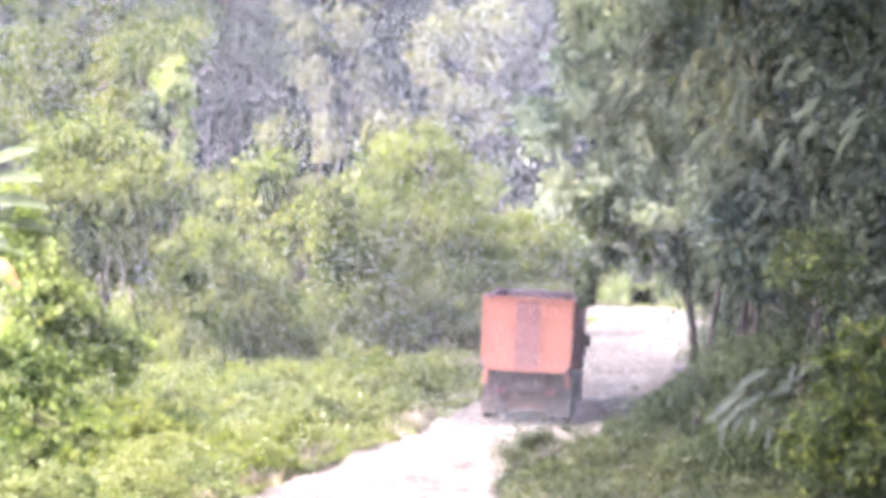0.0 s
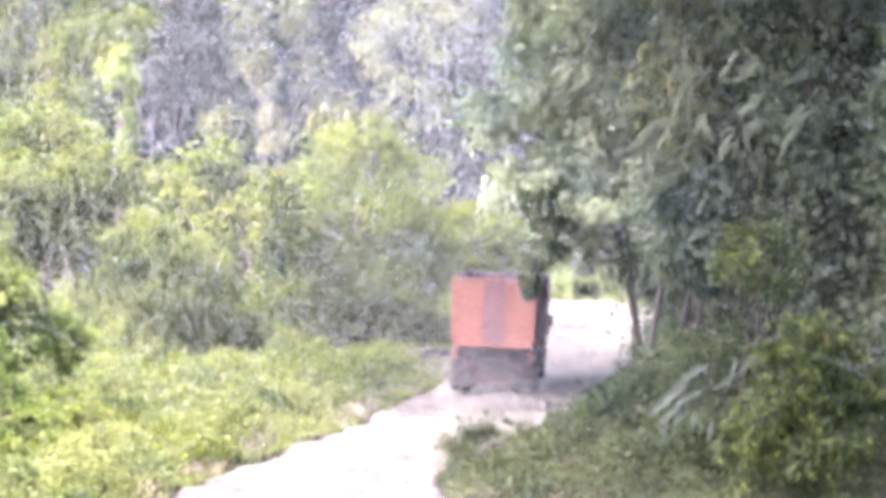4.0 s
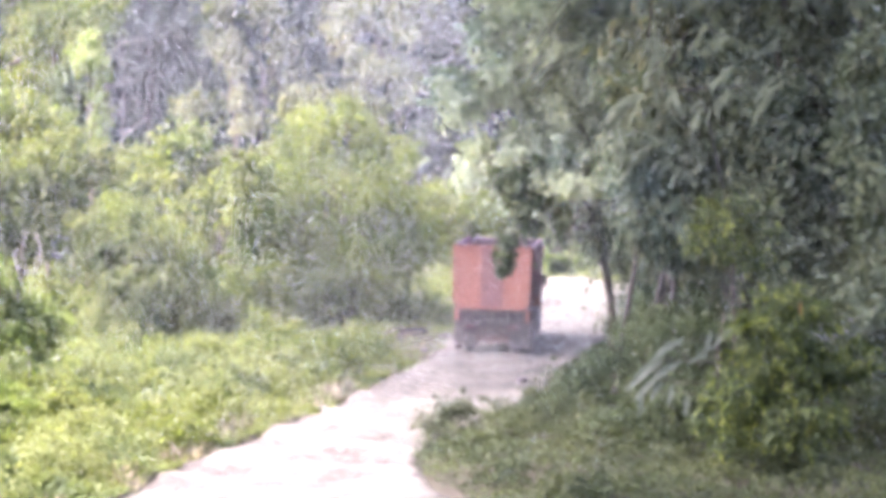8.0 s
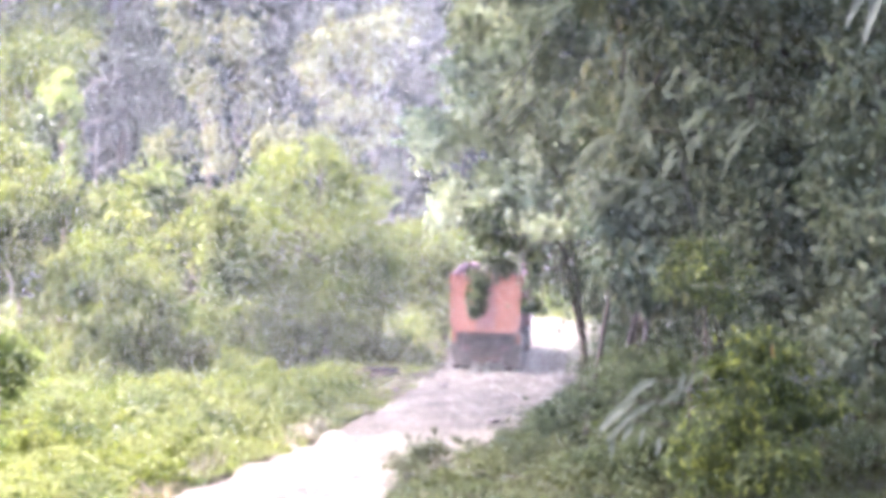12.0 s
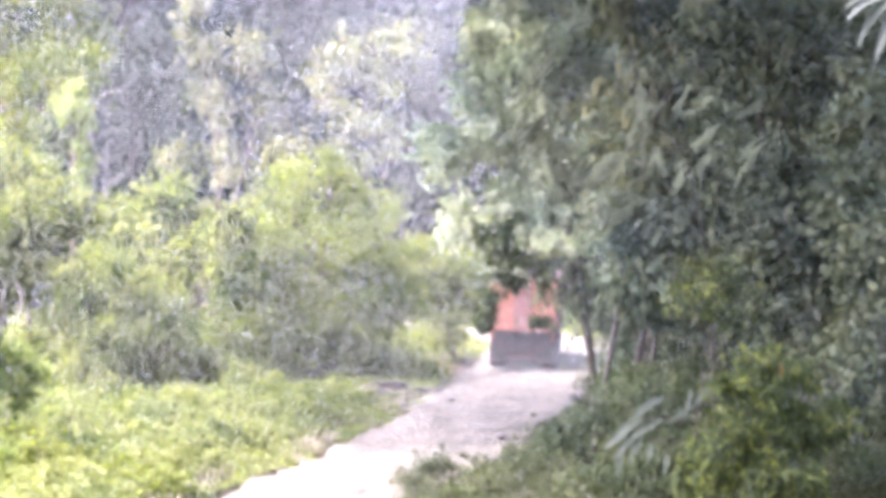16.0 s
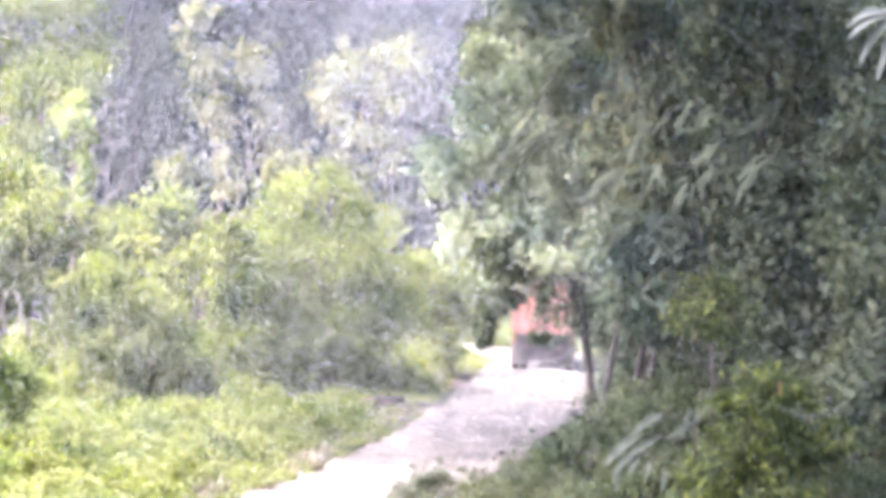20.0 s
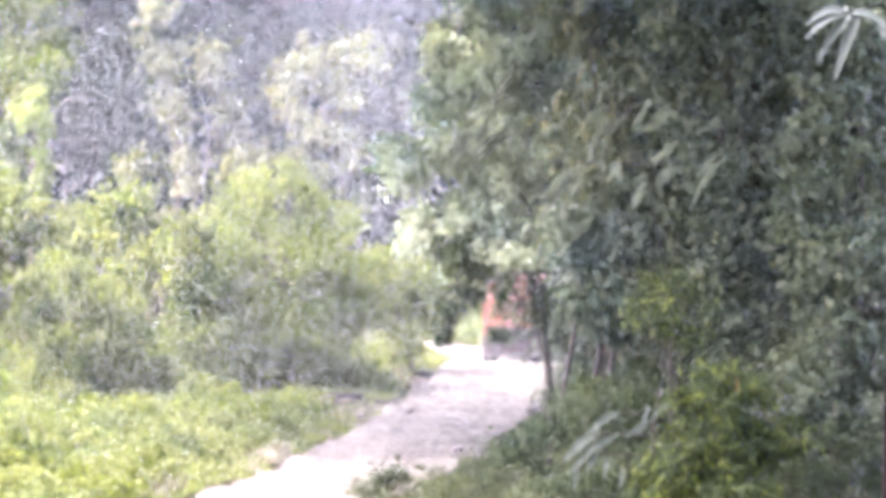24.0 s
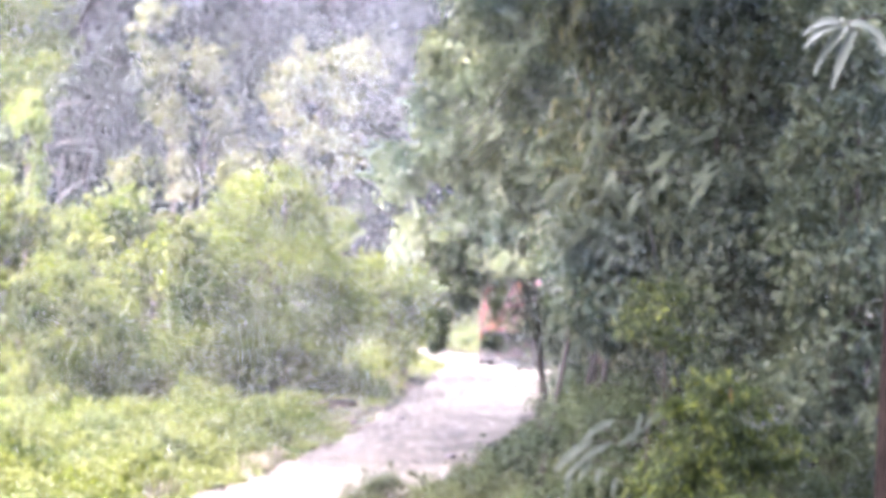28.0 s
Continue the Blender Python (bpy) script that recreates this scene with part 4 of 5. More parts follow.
# ---- the truck ----
def build_truck():
    ob = thing("dump_truck", "orange tipper lorry with a tall steel tipping body, dusty", "truck")
    # rails and cross pieces
    for x in (-0.42, 0.42):
        part("chassis_rail", box(bmesh.new(), x - 0.05, x + 0.05, 0.25, 7.1, 0.86, 1.1, 0.01), STEEL, ob)
    for y in (0.3, 1.6, 3.0, 4.6):
        part("cross_member", box(bmesh.new(), -0.37, 0.37, y - 0.06, y + 0.06, 0.88, 1.06, 0.01), STEEL, ob)
    # next two plates are added to fill the underside as one dark mass
    part("underrun_guard", box(bmesh.new(), -0.56, 0.56, 0.54, 0.57, 0.34, 1.16, 0.01), GUARD, ob, "dusty reddish guard plate")
    part("underside_filler", box(bmesh.new(), -1.05, 1.05, 0.42, 0.46, 0.78, 1.43, 0.01), STEEL, ob, "dusty dark plate filling the underside below the tailgate")
    part("bumper_bar", box(bmesh.new(), -1.0, 1.0, 0.34, 0.4, 0.6, 0.72, 0.02), RUBBER, ob)
    for x in (-0.8, 0.8):
        part("bumper_bracket", box(bmesh.new(), x - 0.03, x + 0.03, 0.3, 0.42, 0.7, 1.2, 0.005), STEEL, ob)
    for x in (-0.66, 0.66):
        part("tail_lamp", box(bmesh.new(), x - 0.14, x + 0.14, 0.22, 0.29, 0.8, 0.9, 0.015), REDLENS, ob, "red tail lamp")
    for x in (-0.86, 0.86):
        part("mud_flap", box(bmesh.new(), x - 0.32, x + 0.32, 0.5, 0.52, 0.2, 1.0, 0.004), RUBBER, ob, "black rubber mud flap")
    # tipping body
    floor = part("body_floor", box(bmesh.new(), -1.14, 1.14, 0.1, 4.75, 1.22, 1.34, 0.02), BODY_IN, ob)
    for sx in (-1, 1):
        bm = bmesh.new()
        prof = [(1.02, 1.14), (1.19, 1.36), (1.19, 3.12), (1.13, 3.12), (1.13, 1.38), (0.98, 1.18)]
        a = [bm.verts.new((sx * x, 0.08, z)) for x, z in prof]
        b = [bm.verts.new((sx * x, 4.75, z - 0.07 * (z > 3))) for x, z in prof]
        for i in range(6):
            j = (i + 1) % 6
            bm.faces.new((a[i], a[j], b[j], b[i]))
        bm.faces.new(a)
        bm.faces.new(b[::-1])
        bmesh.ops.recalc_face_normals(bm, faces=bm.faces)
        wall = part("side_wall", bm, SHADED_SIDE_PAINT, ob, "side wall with its shade painted in as red-brown")
        for y in np.linspace(0.35, 4.5, 7):
            part("rib", box(bmesh.new(), sx * 1.2 - 0.035, sx * 1.2 + 0.035, y - 0.05, y + 0.05, 1.34, 3.06 - 0.015 * y, 0.012), SHADED_SIDE_PAINT, wall)
        rail = box(bmesh.new(), sx * 1.16 - 0.035, sx * 1.16 + 0.035, 0.06, 4.75, 3.1, 3.15, 0.01)
        for v in rail.verts:
            v.co.z -= 0.015 * v.co.y
        part("top_rail", rail, SHADED_SIDE_PAINT, wall, "worn top rail")
    walls = [o for o in ob.children if o.name.startswith("side_wall")]
    head = part("bulkhead", box(bmesh.new(), -1.13, 1.13, 4.68, 4.76, 1.34, 3.02, 0.02), BODY_IN, ob, "dark worn steel bulkhead")
    guard = part("cab_guard", box(bmesh.new(), -1.05, 1.05, 4.76, 5.4, 2.95, 3.0, 0.015), SHADED_SIDE_PAINT, ob)
    for x in np.linspace(-0.8, 0.8, 5):
        part("rib", box(bmesh.new(), x - 0.04, x + 0.04, 4.63, 4.68, 1.4, 2.9, 0.01), BODY_IN, head)
    # tailgate with chamfered lower corners
    bm = bmesh.new()
    prof = [(-0.92, 1.18), (0.92, 1.18), (1.1, 1.28), (1.2, 1.46), (1.23, 3.12), (-1.23, 3.12), (-1.2, 1.46), (-1.1, 1.28)]
    a = [bm.verts.new((x, 0.0, z)) for x, z in prof]
    b = [bm.verts.new((x, 0.07, z)) for x, z in prof]
    bm.faces.new(a)
    bm.faces.new(b[::-1])
    for i in range(8):
        j = (i + 1) % 8
        bm.faces.new((a[i], b[i], b[j], a[j]))
    bmesh.ops.recalc_face_normals(bm, faces=bm.faces)
    bmesh.ops.bevel(bm, geom=[e for e in bm.edges], offset=0.015, segments=2, affect="EDGES")
    gate = part("tailgate", bm, ORANGE, ob)
    part("middle_panel", box(bmesh.new(), -0.34, 0.34, -0.016, 0.0, 1.27, 3.08, 0.008), MAUVE, gate, "faded brownish red middle panel")
    for z in (1.62, 2.12, 2.62, 3.02):
        for x0, x1 in ((-1.12, -0.37), (0.37, 1.12)):
            part("rib", box(bmesh.new(), x0, x1, -0.018, 0.0, z - 0.03, z + 0.03, 0.008), ORANGE, gate)
        part("rib", box(bmesh.new(), -0.33, 0.33, -0.03, -0.016, z - 0.03, z + 0.03, 0.008), MAUVE, gate)
    for x in (-1.12, 1.12, -0.37, 0.37):
        part("upright", box(bmesh.new(), x - 0.045, x + 0.045, -0.026, 0.0, 1.5 if abs(x) > 1 else 1.24, 3.1, 0.012), ORANGE, gate)
    part("top_bar", box(bmesh.new(), -1.23, 1.23, -0.05, 0.08, 3.08, 3.15, 0.015), ORANGE, gate)
    for x in (-1.0, 1.0):
        part("hinge", box(bmesh.new(), x - 0.06, x + 0.06, -0.07, 0.12, 3.12, 3.19, 0.02), STEEL, gate)
    for piece in (floor, head, guard, gate, *walls):
        piece.location.z = 0.22
    for x in (-0.42, 0.42):
        part("subframe", box(bmesh.new(), x - 0.06, x + 0.06, 0.2, 4.7, 1.1, 1.44, 0.01), STEEL, ob)
    for x in (-1.1, 1.1):
        part("skirt", box(bmesh.new(), x - 0.07, x + 0.07, 0.35, 0.42, 1.0, 1.4, 0.01), ORANGE, ob)
    # cab
    bm = box(bmesh.new(), -1.15, 1.15, 5.15, 6.95, 0.95, 3.05, 0.12)
    cab = part("cab", bm, ORANGE, ob, "orange cab ahead of the tipping body")
    part("rear_window", box(bmesh.new(), -0.7, 0.7, 5.13, 5.16, 1.9, 2.5, 0.005), GLASS, cab)
    for sx in (-1, 1):
        part("side_window", box(bmesh.new(), sx * 1.15 - 0.01, sx * 1.15 + 0.01, 5.8, 6.7, 1.9, 2.6, 0.003), GLASS, cab)
        v, f = tube([(sx * 1.1, 6.3, 1.95), (sx * 1.17, 6.35, 1.97), (sx * 1.22, 6.35, 1.9)], [0.02, 0.02, 0.02], 6)
        arm = link_mesh("mirror_arm", mesh_of("mirror_arm", v, f), STEEL, cab)
        part("mirror", box(bmesh.new(), sx * 1.22 - 0.07, sx * 1.22 + 0.07, 6.32, 6.4, 1.62, 1.95, 0.02), STEEL, arm, "black wing mirror")
        part("fuel_tank" if sx > 0 else "tool_box", box(bmesh.new(), sx * 0.98 - 0.22, sx * 0.98 + 0.22, 3.6, 4.5, 0.6, 1.1, 0.06), STEEL, ob)
        part("side_reflector", box(bmesh.new(), sx * 1.22 - 0.02, sx * 1.22 + 0.02, 5.2, 5.3, 1.15, 1.42, 0.01), GREYPANEL, cab, "pale reflective plate")
    # axles and wheels
    wheels = []
    for y in (1.15, 2.45, 6.0):
        v, f = tube([(-1.0, y, 0.52), (-0.3, y, 0.52), (0, y, 0.52), (0.3, y, 0.52), (1.0, y, 0.52)], [0.09, 0.09, 0.22 if y < 5 else 0.09, 0.09, 0.09], 10)
        link_mesh("axle", mesh_of("axle", v, f), MAUVE if y < 5 else STEEL, ob)
        for sx in (-1, 1):
            dual = y < 5
            centre = Vector((sx * (0.9 if dual else 1.0), y, 0.52))
            bm = bmesh.new()
            bmesh.ops.create_cone(bm, cap_ends=True, segments=20, radius1=0.2, radius2=0.2, depth=0.56 if dual else 0.26, matrix=Matrix.Rotation(math.pi / 2, 4, "Y"))
            hub = part("wheel", bm, STEEL, ob)
            hub.location = centre
            for off in ((-0.16, 0.16) if dual else (0.0,)):
                bm = bmesh.new()
                prof = [(0.29, -0.11), (0.44, -0.135), (0.505, -0.12), (0.52, -0.06), (0.52, 0.06), (0.505, 0.12), (0.44, 0.135), (0.29, 0.11)]
                ring = []
                for k in range(32):
                    t = 2 * math.pi * k / 32
                    ring.append([bm.verts.new((off + w, (r - (0.018 if k % 2 and r > 0.515 else 0)) * math.cos(t), (r - (0.018 if k % 2 and r > 0.515 else 0)) * math.sin(t))) for r, w in prof])
                for k in range(32):
                    for q in range(8):
                        a1, a2 = ring[k], ring[(k + 1) % 32]
                        bm.faces.new((a1[q], a1[(q + 1) % 8], a2[(q + 1) % 8], a2[q]))
                bmesh.ops.recalc_face_normals(bm, faces=bm.faces)
                part("tyre", bm, RUBBER, hub, "dusty black tyre", smooth=False)
                bm = bmesh.new()
                bmesh.ops.create_cone(bm, cap_ends=True, segments=24, radius1=0.3, radius2=0.27, depth=0.16, matrix=Matrix.Translation((off, 0, 0)) @ Matrix.Rotation(sx * math.pi / 2, 4, "Y"))
                part("rim", bm, STEEL, hub)
            wheels.append((hub, centre))
    return ob, wheels


TRUCK, WHEELS = build_truck()
TRUCK.scale = (0.97, 0.97, 0.97)


def dust_plume(count, size):
    """Dust whirled up by the wheels: thick at the ground behind the tail, thinning upwards and to the lee side."""
    rng = np.random.default_rng(64)
    side = rng.normal(0.4, 1.3, count)
    p = np.stack([side, rng.normal(-0.3, 2.0, count), 0.03 + rng.exponential(0.75, count) + 0.25 * np.clip(side, 0, 3) * rng.random(count)], 1)
    return tagged(link_mesh("dust_plume", mote_mesh("dust_plume", p, size * rng.uniform(0.6, 1.3, count), 65), DUST_AND_VEIL), "pale road dust whirled up behind the truck's wheels", "dust", kind="stuff")


PLUME = dust_plume(12000, 0.0095)


# ---- small things ----
def big_leaf(parent, root, way, length, width, material, droop=0.35, name="leaf", label="", seed=0, split=0.0, rise=0.0, face=(0, -1, 0.6)):
    """One large leaf: a midrib fold, a curved blade with thickness-giving rim, pointed or blunt."""
    rng = random.Random(seed)
    way = Vector(way).normalized()
    nrm = Vector(face) - way * way.dot(Vector(face))
    nrm.normalize()
    side = way.cross(nrm)
    bm = bmesh.new()
    rows, n = [], 9
    for i in range(n + 1):
        s = i / n
        w = width * 0.5 * (math.sin(math.pi * min(1, s * 0.93 + 0.05)) ** 0.6) * (1 - 0.25 * s)
        w *= 1 - split * rng.random() * (i % 2)
        mid = Vector(root) + way * length * s + nrm * (rise * s * length * 0.5) - Vector((0, 0, droop * length * s * s))
        rows.append([bm.verts.new(mid + side * w * k + nrm * abs(k) * w * 0.3) for k in (-1, -0.5, 0, 0.5, 1)])
    for i in range(n):
        for k in range(4):
            bm.faces.new((rows[i][k], rows[i][k + 1], rows[i + 1][k + 1], rows[i + 1][k]))
    return part(name, bm, material, parent, label, smooth=True)


def stalk(parent, points, r0, r1, material, name="stem", sides=7, label=""):
    n = len(points) - 1
    v, f = tube(points, [r0 + (r1 - r0) * i / n for i in range(n + 1)], sides)
    return link_mesh(name, mesh_of(name, v, f), material, parent, label, smooth=True)


def single_leaf(name, dark, light, translucent, rough=0.4):
    m, nodes, links, bsdf = nodes_of(name)
    col, fac = noise_mix(nodes, links, 3.0, 4, dark, light)
    links.new(col, bsdf.inputs["Base Color"])
    bsdf.inputs["Roughness"].default_value = rough
    bsdf.inputs["Specular IOR Level"].default_value = 0.1
    tr, mix, out = nodes.new("ShaderNodeBsdfTranslucent"), nodes.new("ShaderNodeMixShader"), nodes["Material Output"]
    links.new(mixed(nodes, links, 1.0, col, (1.2, 1.3, 0.7), "MULTIPLY"), tr.inputs["Color"])
    mix.inputs[0].default_value = translucent
    links.new(bsdf.outputs[0], mix.inputs[1])
    links.new(tr.outputs[0], mix.inputs[2])
    links.new(mix.outputs[0], out.inputs["Surface"])
    bumped(nodes, links, bsdf, fac, 0.2, 0.01)
    return m


BLADE_GREEN = single_leaf("banana_leaf", (0.045, 0.056, 0.02), (0.066, 0.078, 0.03), 0.4, 0.8)


BLADE_LONG = single_leaf("long_climber_leaf", (0.062, 0.073, 0.036), (0.115, 0.127, 0.064), 0.35, 0.45)
BLADE_STRAP = single_leaf("strap_leaf", (0.034, 0.041, 0.023), (0.062, 0.070, 0.042), 0.3, 0.45)
BLADE_NEAR = single_leaf("grey_green_blade", (0.035, 0.042, 0.026), (0.057, 0.063, 0.043), 0.4, 0.5)


def banana_plant():
    ob = thing("banana_plant", "banana plant with broad ribbed leaves above the bank", "banana plant")
    foot = Vector((-10.7, 58, 0))
    stalk(ob, [foot + Vector((0, 0, -0.1)), foot + Vector((0.05, 0, 2.0)), foot + Vector((0.1, 0, 4.4)), foot + Vector((0.12, 0, 5.8))], 0.16, 0.09, LEAF_LIGHT, "pseudostem", 10)
    specs = [((1, -0.2, 0.65), 1.5, 0.46, 7.0, 0.25), ((1, -0.35, 0.35), 1.6, 0.5, 6.65, 0.28), ((1, -0.3, 0.15), 1.65, 0.5, 6.2, 0.2), ((1, 0.1, 0.08), 1.6, 0.48, 5.75, 0.22), ((1, -0.2, -0.05), 1.65, 0.46, 5.3, 0.3),
             ((0.8, -0.5, -0.15), 1.7, 0.44, 4.95, 0.6), ((-1, 0.3, 0.5), 1.8, 0.5, 6.3, 0.4), ((-0.7, -0.7, 0.3), 1.7, 0.5, 5.9, 0.5), ((0.1, 1, 0.5), 1.6, 0.5, 6.4, 0.5)]
    for k, (way, ln, wd, z, dr) in enumerate(specs):
        root = Vector((foot.x + 0.12, foot.y, z - 0.35))
        stalk(ob, [foot + Vector((0.1, 0, min(5.6, z - 0.8))), root], 0.05, 0.03, BLADE_GREEN, "leaf_stalk", 6)
        big_leaf(ob, root, way, ln, wd, BLADE_GREEN, dr, seed=k, split=0.25, face=(0.1, -0.8, 0.9))
    big_leaf(ob, Vector((foot.x + 0.42, 57.4, 4.55)), (0.75, -0.2, -0.35), 0.7, 0.36, BROWN_LEAF, 0.5, label="withered brown leaf", seed=77, split=0.3)


banana_plant()


def young_banana(foot, crown, tips, label):
    """A small banana plant of which the upright leaves stand out above the bushes."""
    ob = thing("banana_plant", label, "banana plant")
    foot, crown = Vector(foot), Vector(crown)
    stalk(ob, [foot, foot.lerp(crown, 0.5), crown], 0.1, 0.06, BARK, "pseudostem", 9)
    for k, (way, ln) in enumerate(tips):
        big_leaf(ob, crown, way, ln, 0.42, BLADE_GREEN, 0.2, seed=k + 40, split=0.2, face=(-0.3, -1, 0.3))


young_banana((-7.0, 95.5, -0.1), (-7.05, 95.5, 5.0), [((-0.7, -0.2, 1.0), 1.5), ((-0.1, 0, 1.0), 1.6), ((0.55, -0.1, 0.9), 1.4), ((-1.0, -0.3, 0.3), 1.3), ((0.9, -0.3, 0.2), 1.3)], "young banana plant among the bushes below the forest")
young_banana((1.9, 96, -0.1), (1.75, 96, 5.0), [((0.3, -0.2, 1.0), 1.5), ((-0.5, 0, 1.0), 1.3), ((0.8, -0.2, 0.6), 1.2), ((-0.9, -0.3, 0.3), 1.2)], "young banana plant behind the rounded tree")


def dead_twigs(label, foot, shoots, r, material, name="dead_shrub"):
    """Bare pale branches: each shoot is its turning points."""
    ob = thing(name, label, "dead branch")
    for pts in shoots:
        stalk(ob, [Vector(foot) + Vector(p) for p in pts], r, r * 0.35, material, "branch", 6)
    return ob


dead_twigs("bare bleached forked branches standing in the bush", (-8.1, 60.2, 0.0),
           [[(0.1, 0, 0), (0.15, 0, 2.2), (0.2, 0, 3.4), (0.0, 0, 4.0), (0.1, 0, 4.55)], [(0.2, 0, 3.4), (0.42, 0, 3.75), (0.45, 0, 4.2), (0.3, 0, 4.5)], [(0.15, 0, 2.9), (-0.1, 0, 3.5), (-0.15, 0, 4.1)]], 0.022, BARK_PALE)
dead_twigs("bare grey sapling with thin branches against the dark forest", (-9.1, 97, 0.0),
           [[(0, 0, -0.1), (0.03, 0, 4), (0.0, 0, 6.6), (0.05, 0, 8.1)], [(0.0, 0, 6.4), (0.5, 0, 6.75), (0.95, 0, 7.1)], [(0.0, 0, 7.2), (-0.3, 0, 7.5), (-0.6, 0, 8.2), (0.1, 0, 8.5), (0.8, 0, 8.55)],
            [(-0.55, 0, 8.1), (-0.5, 0, 9.4), (0.0, 0, 10.0), (0.9, 0, 10.1)]], 0.03, BARK_PALE, "dead_sapling")


def strap_plant():
    """Long grey leaves arching out of the dark bushes and down towards the track."""
    ob = thing("strap_leaved_plant", "plant with long grey-green arching leaves on the shaded verge", "plant")
    stem = [(7.45, 52.0, -0.1), (7.4, 51.8, 1.2), (7.35, 51.6, 2.3), (7.5, 51.6, 3.1)]
    stalk(ob, stem, 0.04, 0.02, BARK, "stem")
    for k, (x0, z0, x1, z1, w) in enumerate([(6.61, 2.60, 5.90, 2.15, 0.16), (6.17, 2.18, 5.40, 1.57, 0.20), (6.60, 2.15, 5.75, 1.61, 0.14), (6.01, 1.76, 5.58, 1.38, 0.15), (5.74, 1.54, 5.64, 1.02, 0.12), (6.16, 1.76, 5.87, 1.35, 0.12), (6.37, 1.69, 6.23, 1.29, 0.09),
                                             (6.66, 1.45, 6.58, 1.07, 0.10), (7.03, 2.30, 6.63, 2.11, 0.10), (7.22, 2.46, 6.80, 2.29, 0.10), (7.62, 2.90, 7.15, 2.46, 0.12), (7.16, 2.77, 6.93, 2.17, 0.09), (8.04, 2.61, 7.57, 2.27, 0.09)]):
        root = Vector((x0, 51.3 - 0.03 * k, z0))
        ln = math.hypot(x1 - x0, z1 - z0)
        way = Vector((x1 - x0, -0.25, z1 - z0 + 0.25 * ln))
        stalk(ob, [(7.38, 51.65, min(z0 - 0.1, 2.6)), root], 0.014, 0.01, BARK, "leaf_stalk", 5)
        big_leaf(ob, root, way, way.length, w * 1.2, BLADE_STRAP, 0.25 * ln / way.length, seed=k + 5)


strap_plant()


def long_leaved_climber(label, foot, spots):
    """A climber: one stem that winds from spot to spot, and at each spot a tuft of long leaves hanging one below the other; a spot is a place, the way it leans, leaf length and count."""
    ob = thing("long_leaved_climber", label, "climber", group="climbers on the shaded side")
    rng = random.Random(int(foot[0] * 100))
    order = sorted(spots, key=lambda q: q[0][2])
    path = [Vector((*foot, -0.1))] + [Vector(q[0]) + Vector((0.1, 0.9, -0.05)) for q in order]
    stalk(ob, path, 0.025, 0.01, BARK_GREY, "stem", 7)
    for at, lean, length, count in spots:
        for k in range(count):
            hang = length * k / count
            root = Vector(at) + Vector((0.55 * lean * hang + rng.uniform(-0.12, 0.12), rng.uniform(-0.1, 0.1), -0.6 * hang + rng.uniform(-0.1, 0.1)))
            way = Vector((lean + rng.uniform(-0.55, 0.45), -0.3 - 0.3 * rng.random(), rng.uniform(-0.75, 0.1)))
            big_leaf(ob, root, way, length * rng.uniform(0.7, 1.1), length * rng.uniform(0.13, 0.19), BLADE_LONG, rng.uniform(0.2, 0.5), seed=k, face=(-0.4, -0.8, 0.8))


long_leaved_climber("climbing plant with long pale leaves arching from a dark crown", (7.3, 69.8),
                    [((5.39, 65.2, 8.58), -1, 0.8, 8), ((4.95, 65.2, 8.88), -0.9, 0.7, 6), ((4.63, 65.2, 8.54), -0.9, 0.6, 4), ((4.92, 65.2, 9.49), -0.7, 0.6, 4), ((5.57, 65.2, 10.33), -0.8, 0.7, 6), ((5.95, 65.2, 6.54), -0.4, 0.5, 5)])
long_leaved_climber("climbing plant with long yellow-green drooping leaves", (7.6, 60.6),
                    [((6.71, 58.8, 7.77), -1, 0.8, 8), ((6.32, 58.8, 7.35), -0.9, 0.8, 9), ((6.97, 58.8, 9.15), 0, 0.6, 6), ((6.97, 58.8, 8.40), -0.1, 0.65, 6), ((7.47, 58.8, 8.93), -0.4, 0.55, 4), ((6.85, 58.8, 6.46), -0.9, 0.75, 7), ((7.19, 58.8, 7.18), -0.7, 0.6, 6), ((6.00, 58.8, 6.65), -0.3, 0.65, 6)])
long_leaved_climber("dark climbing plant with long brownish drooping leaves", (9.6, 58.2),
                    [((7.89, 57, 7.41), -0.3, 0.6, 6), ((8.48, 57, 8.37), -0.6, 0.65, 6), ((8.40, 57, 7.86), -0.5, 0.6, 5), ((9.64, 57, 7.99), -0.9, 0.75, 7), ((9.67, 57, 8.88), -1, 0.6, 4), ((7.08, 57, 7.77), 0.1, 0.55, 4), ((7.88, 57, 9.20), -0.7, 0.5, 4), ((8.39, 57, 9.07), -0.5, 0.5, 4)])


big_leaf(FERN, (8.60, 48.9, 3.52), (0.1, -0.2, -1.0), 0.26, 0.1, BROWN_LEAF, 0.1, label="withered orange-brown leaf", seed=31)


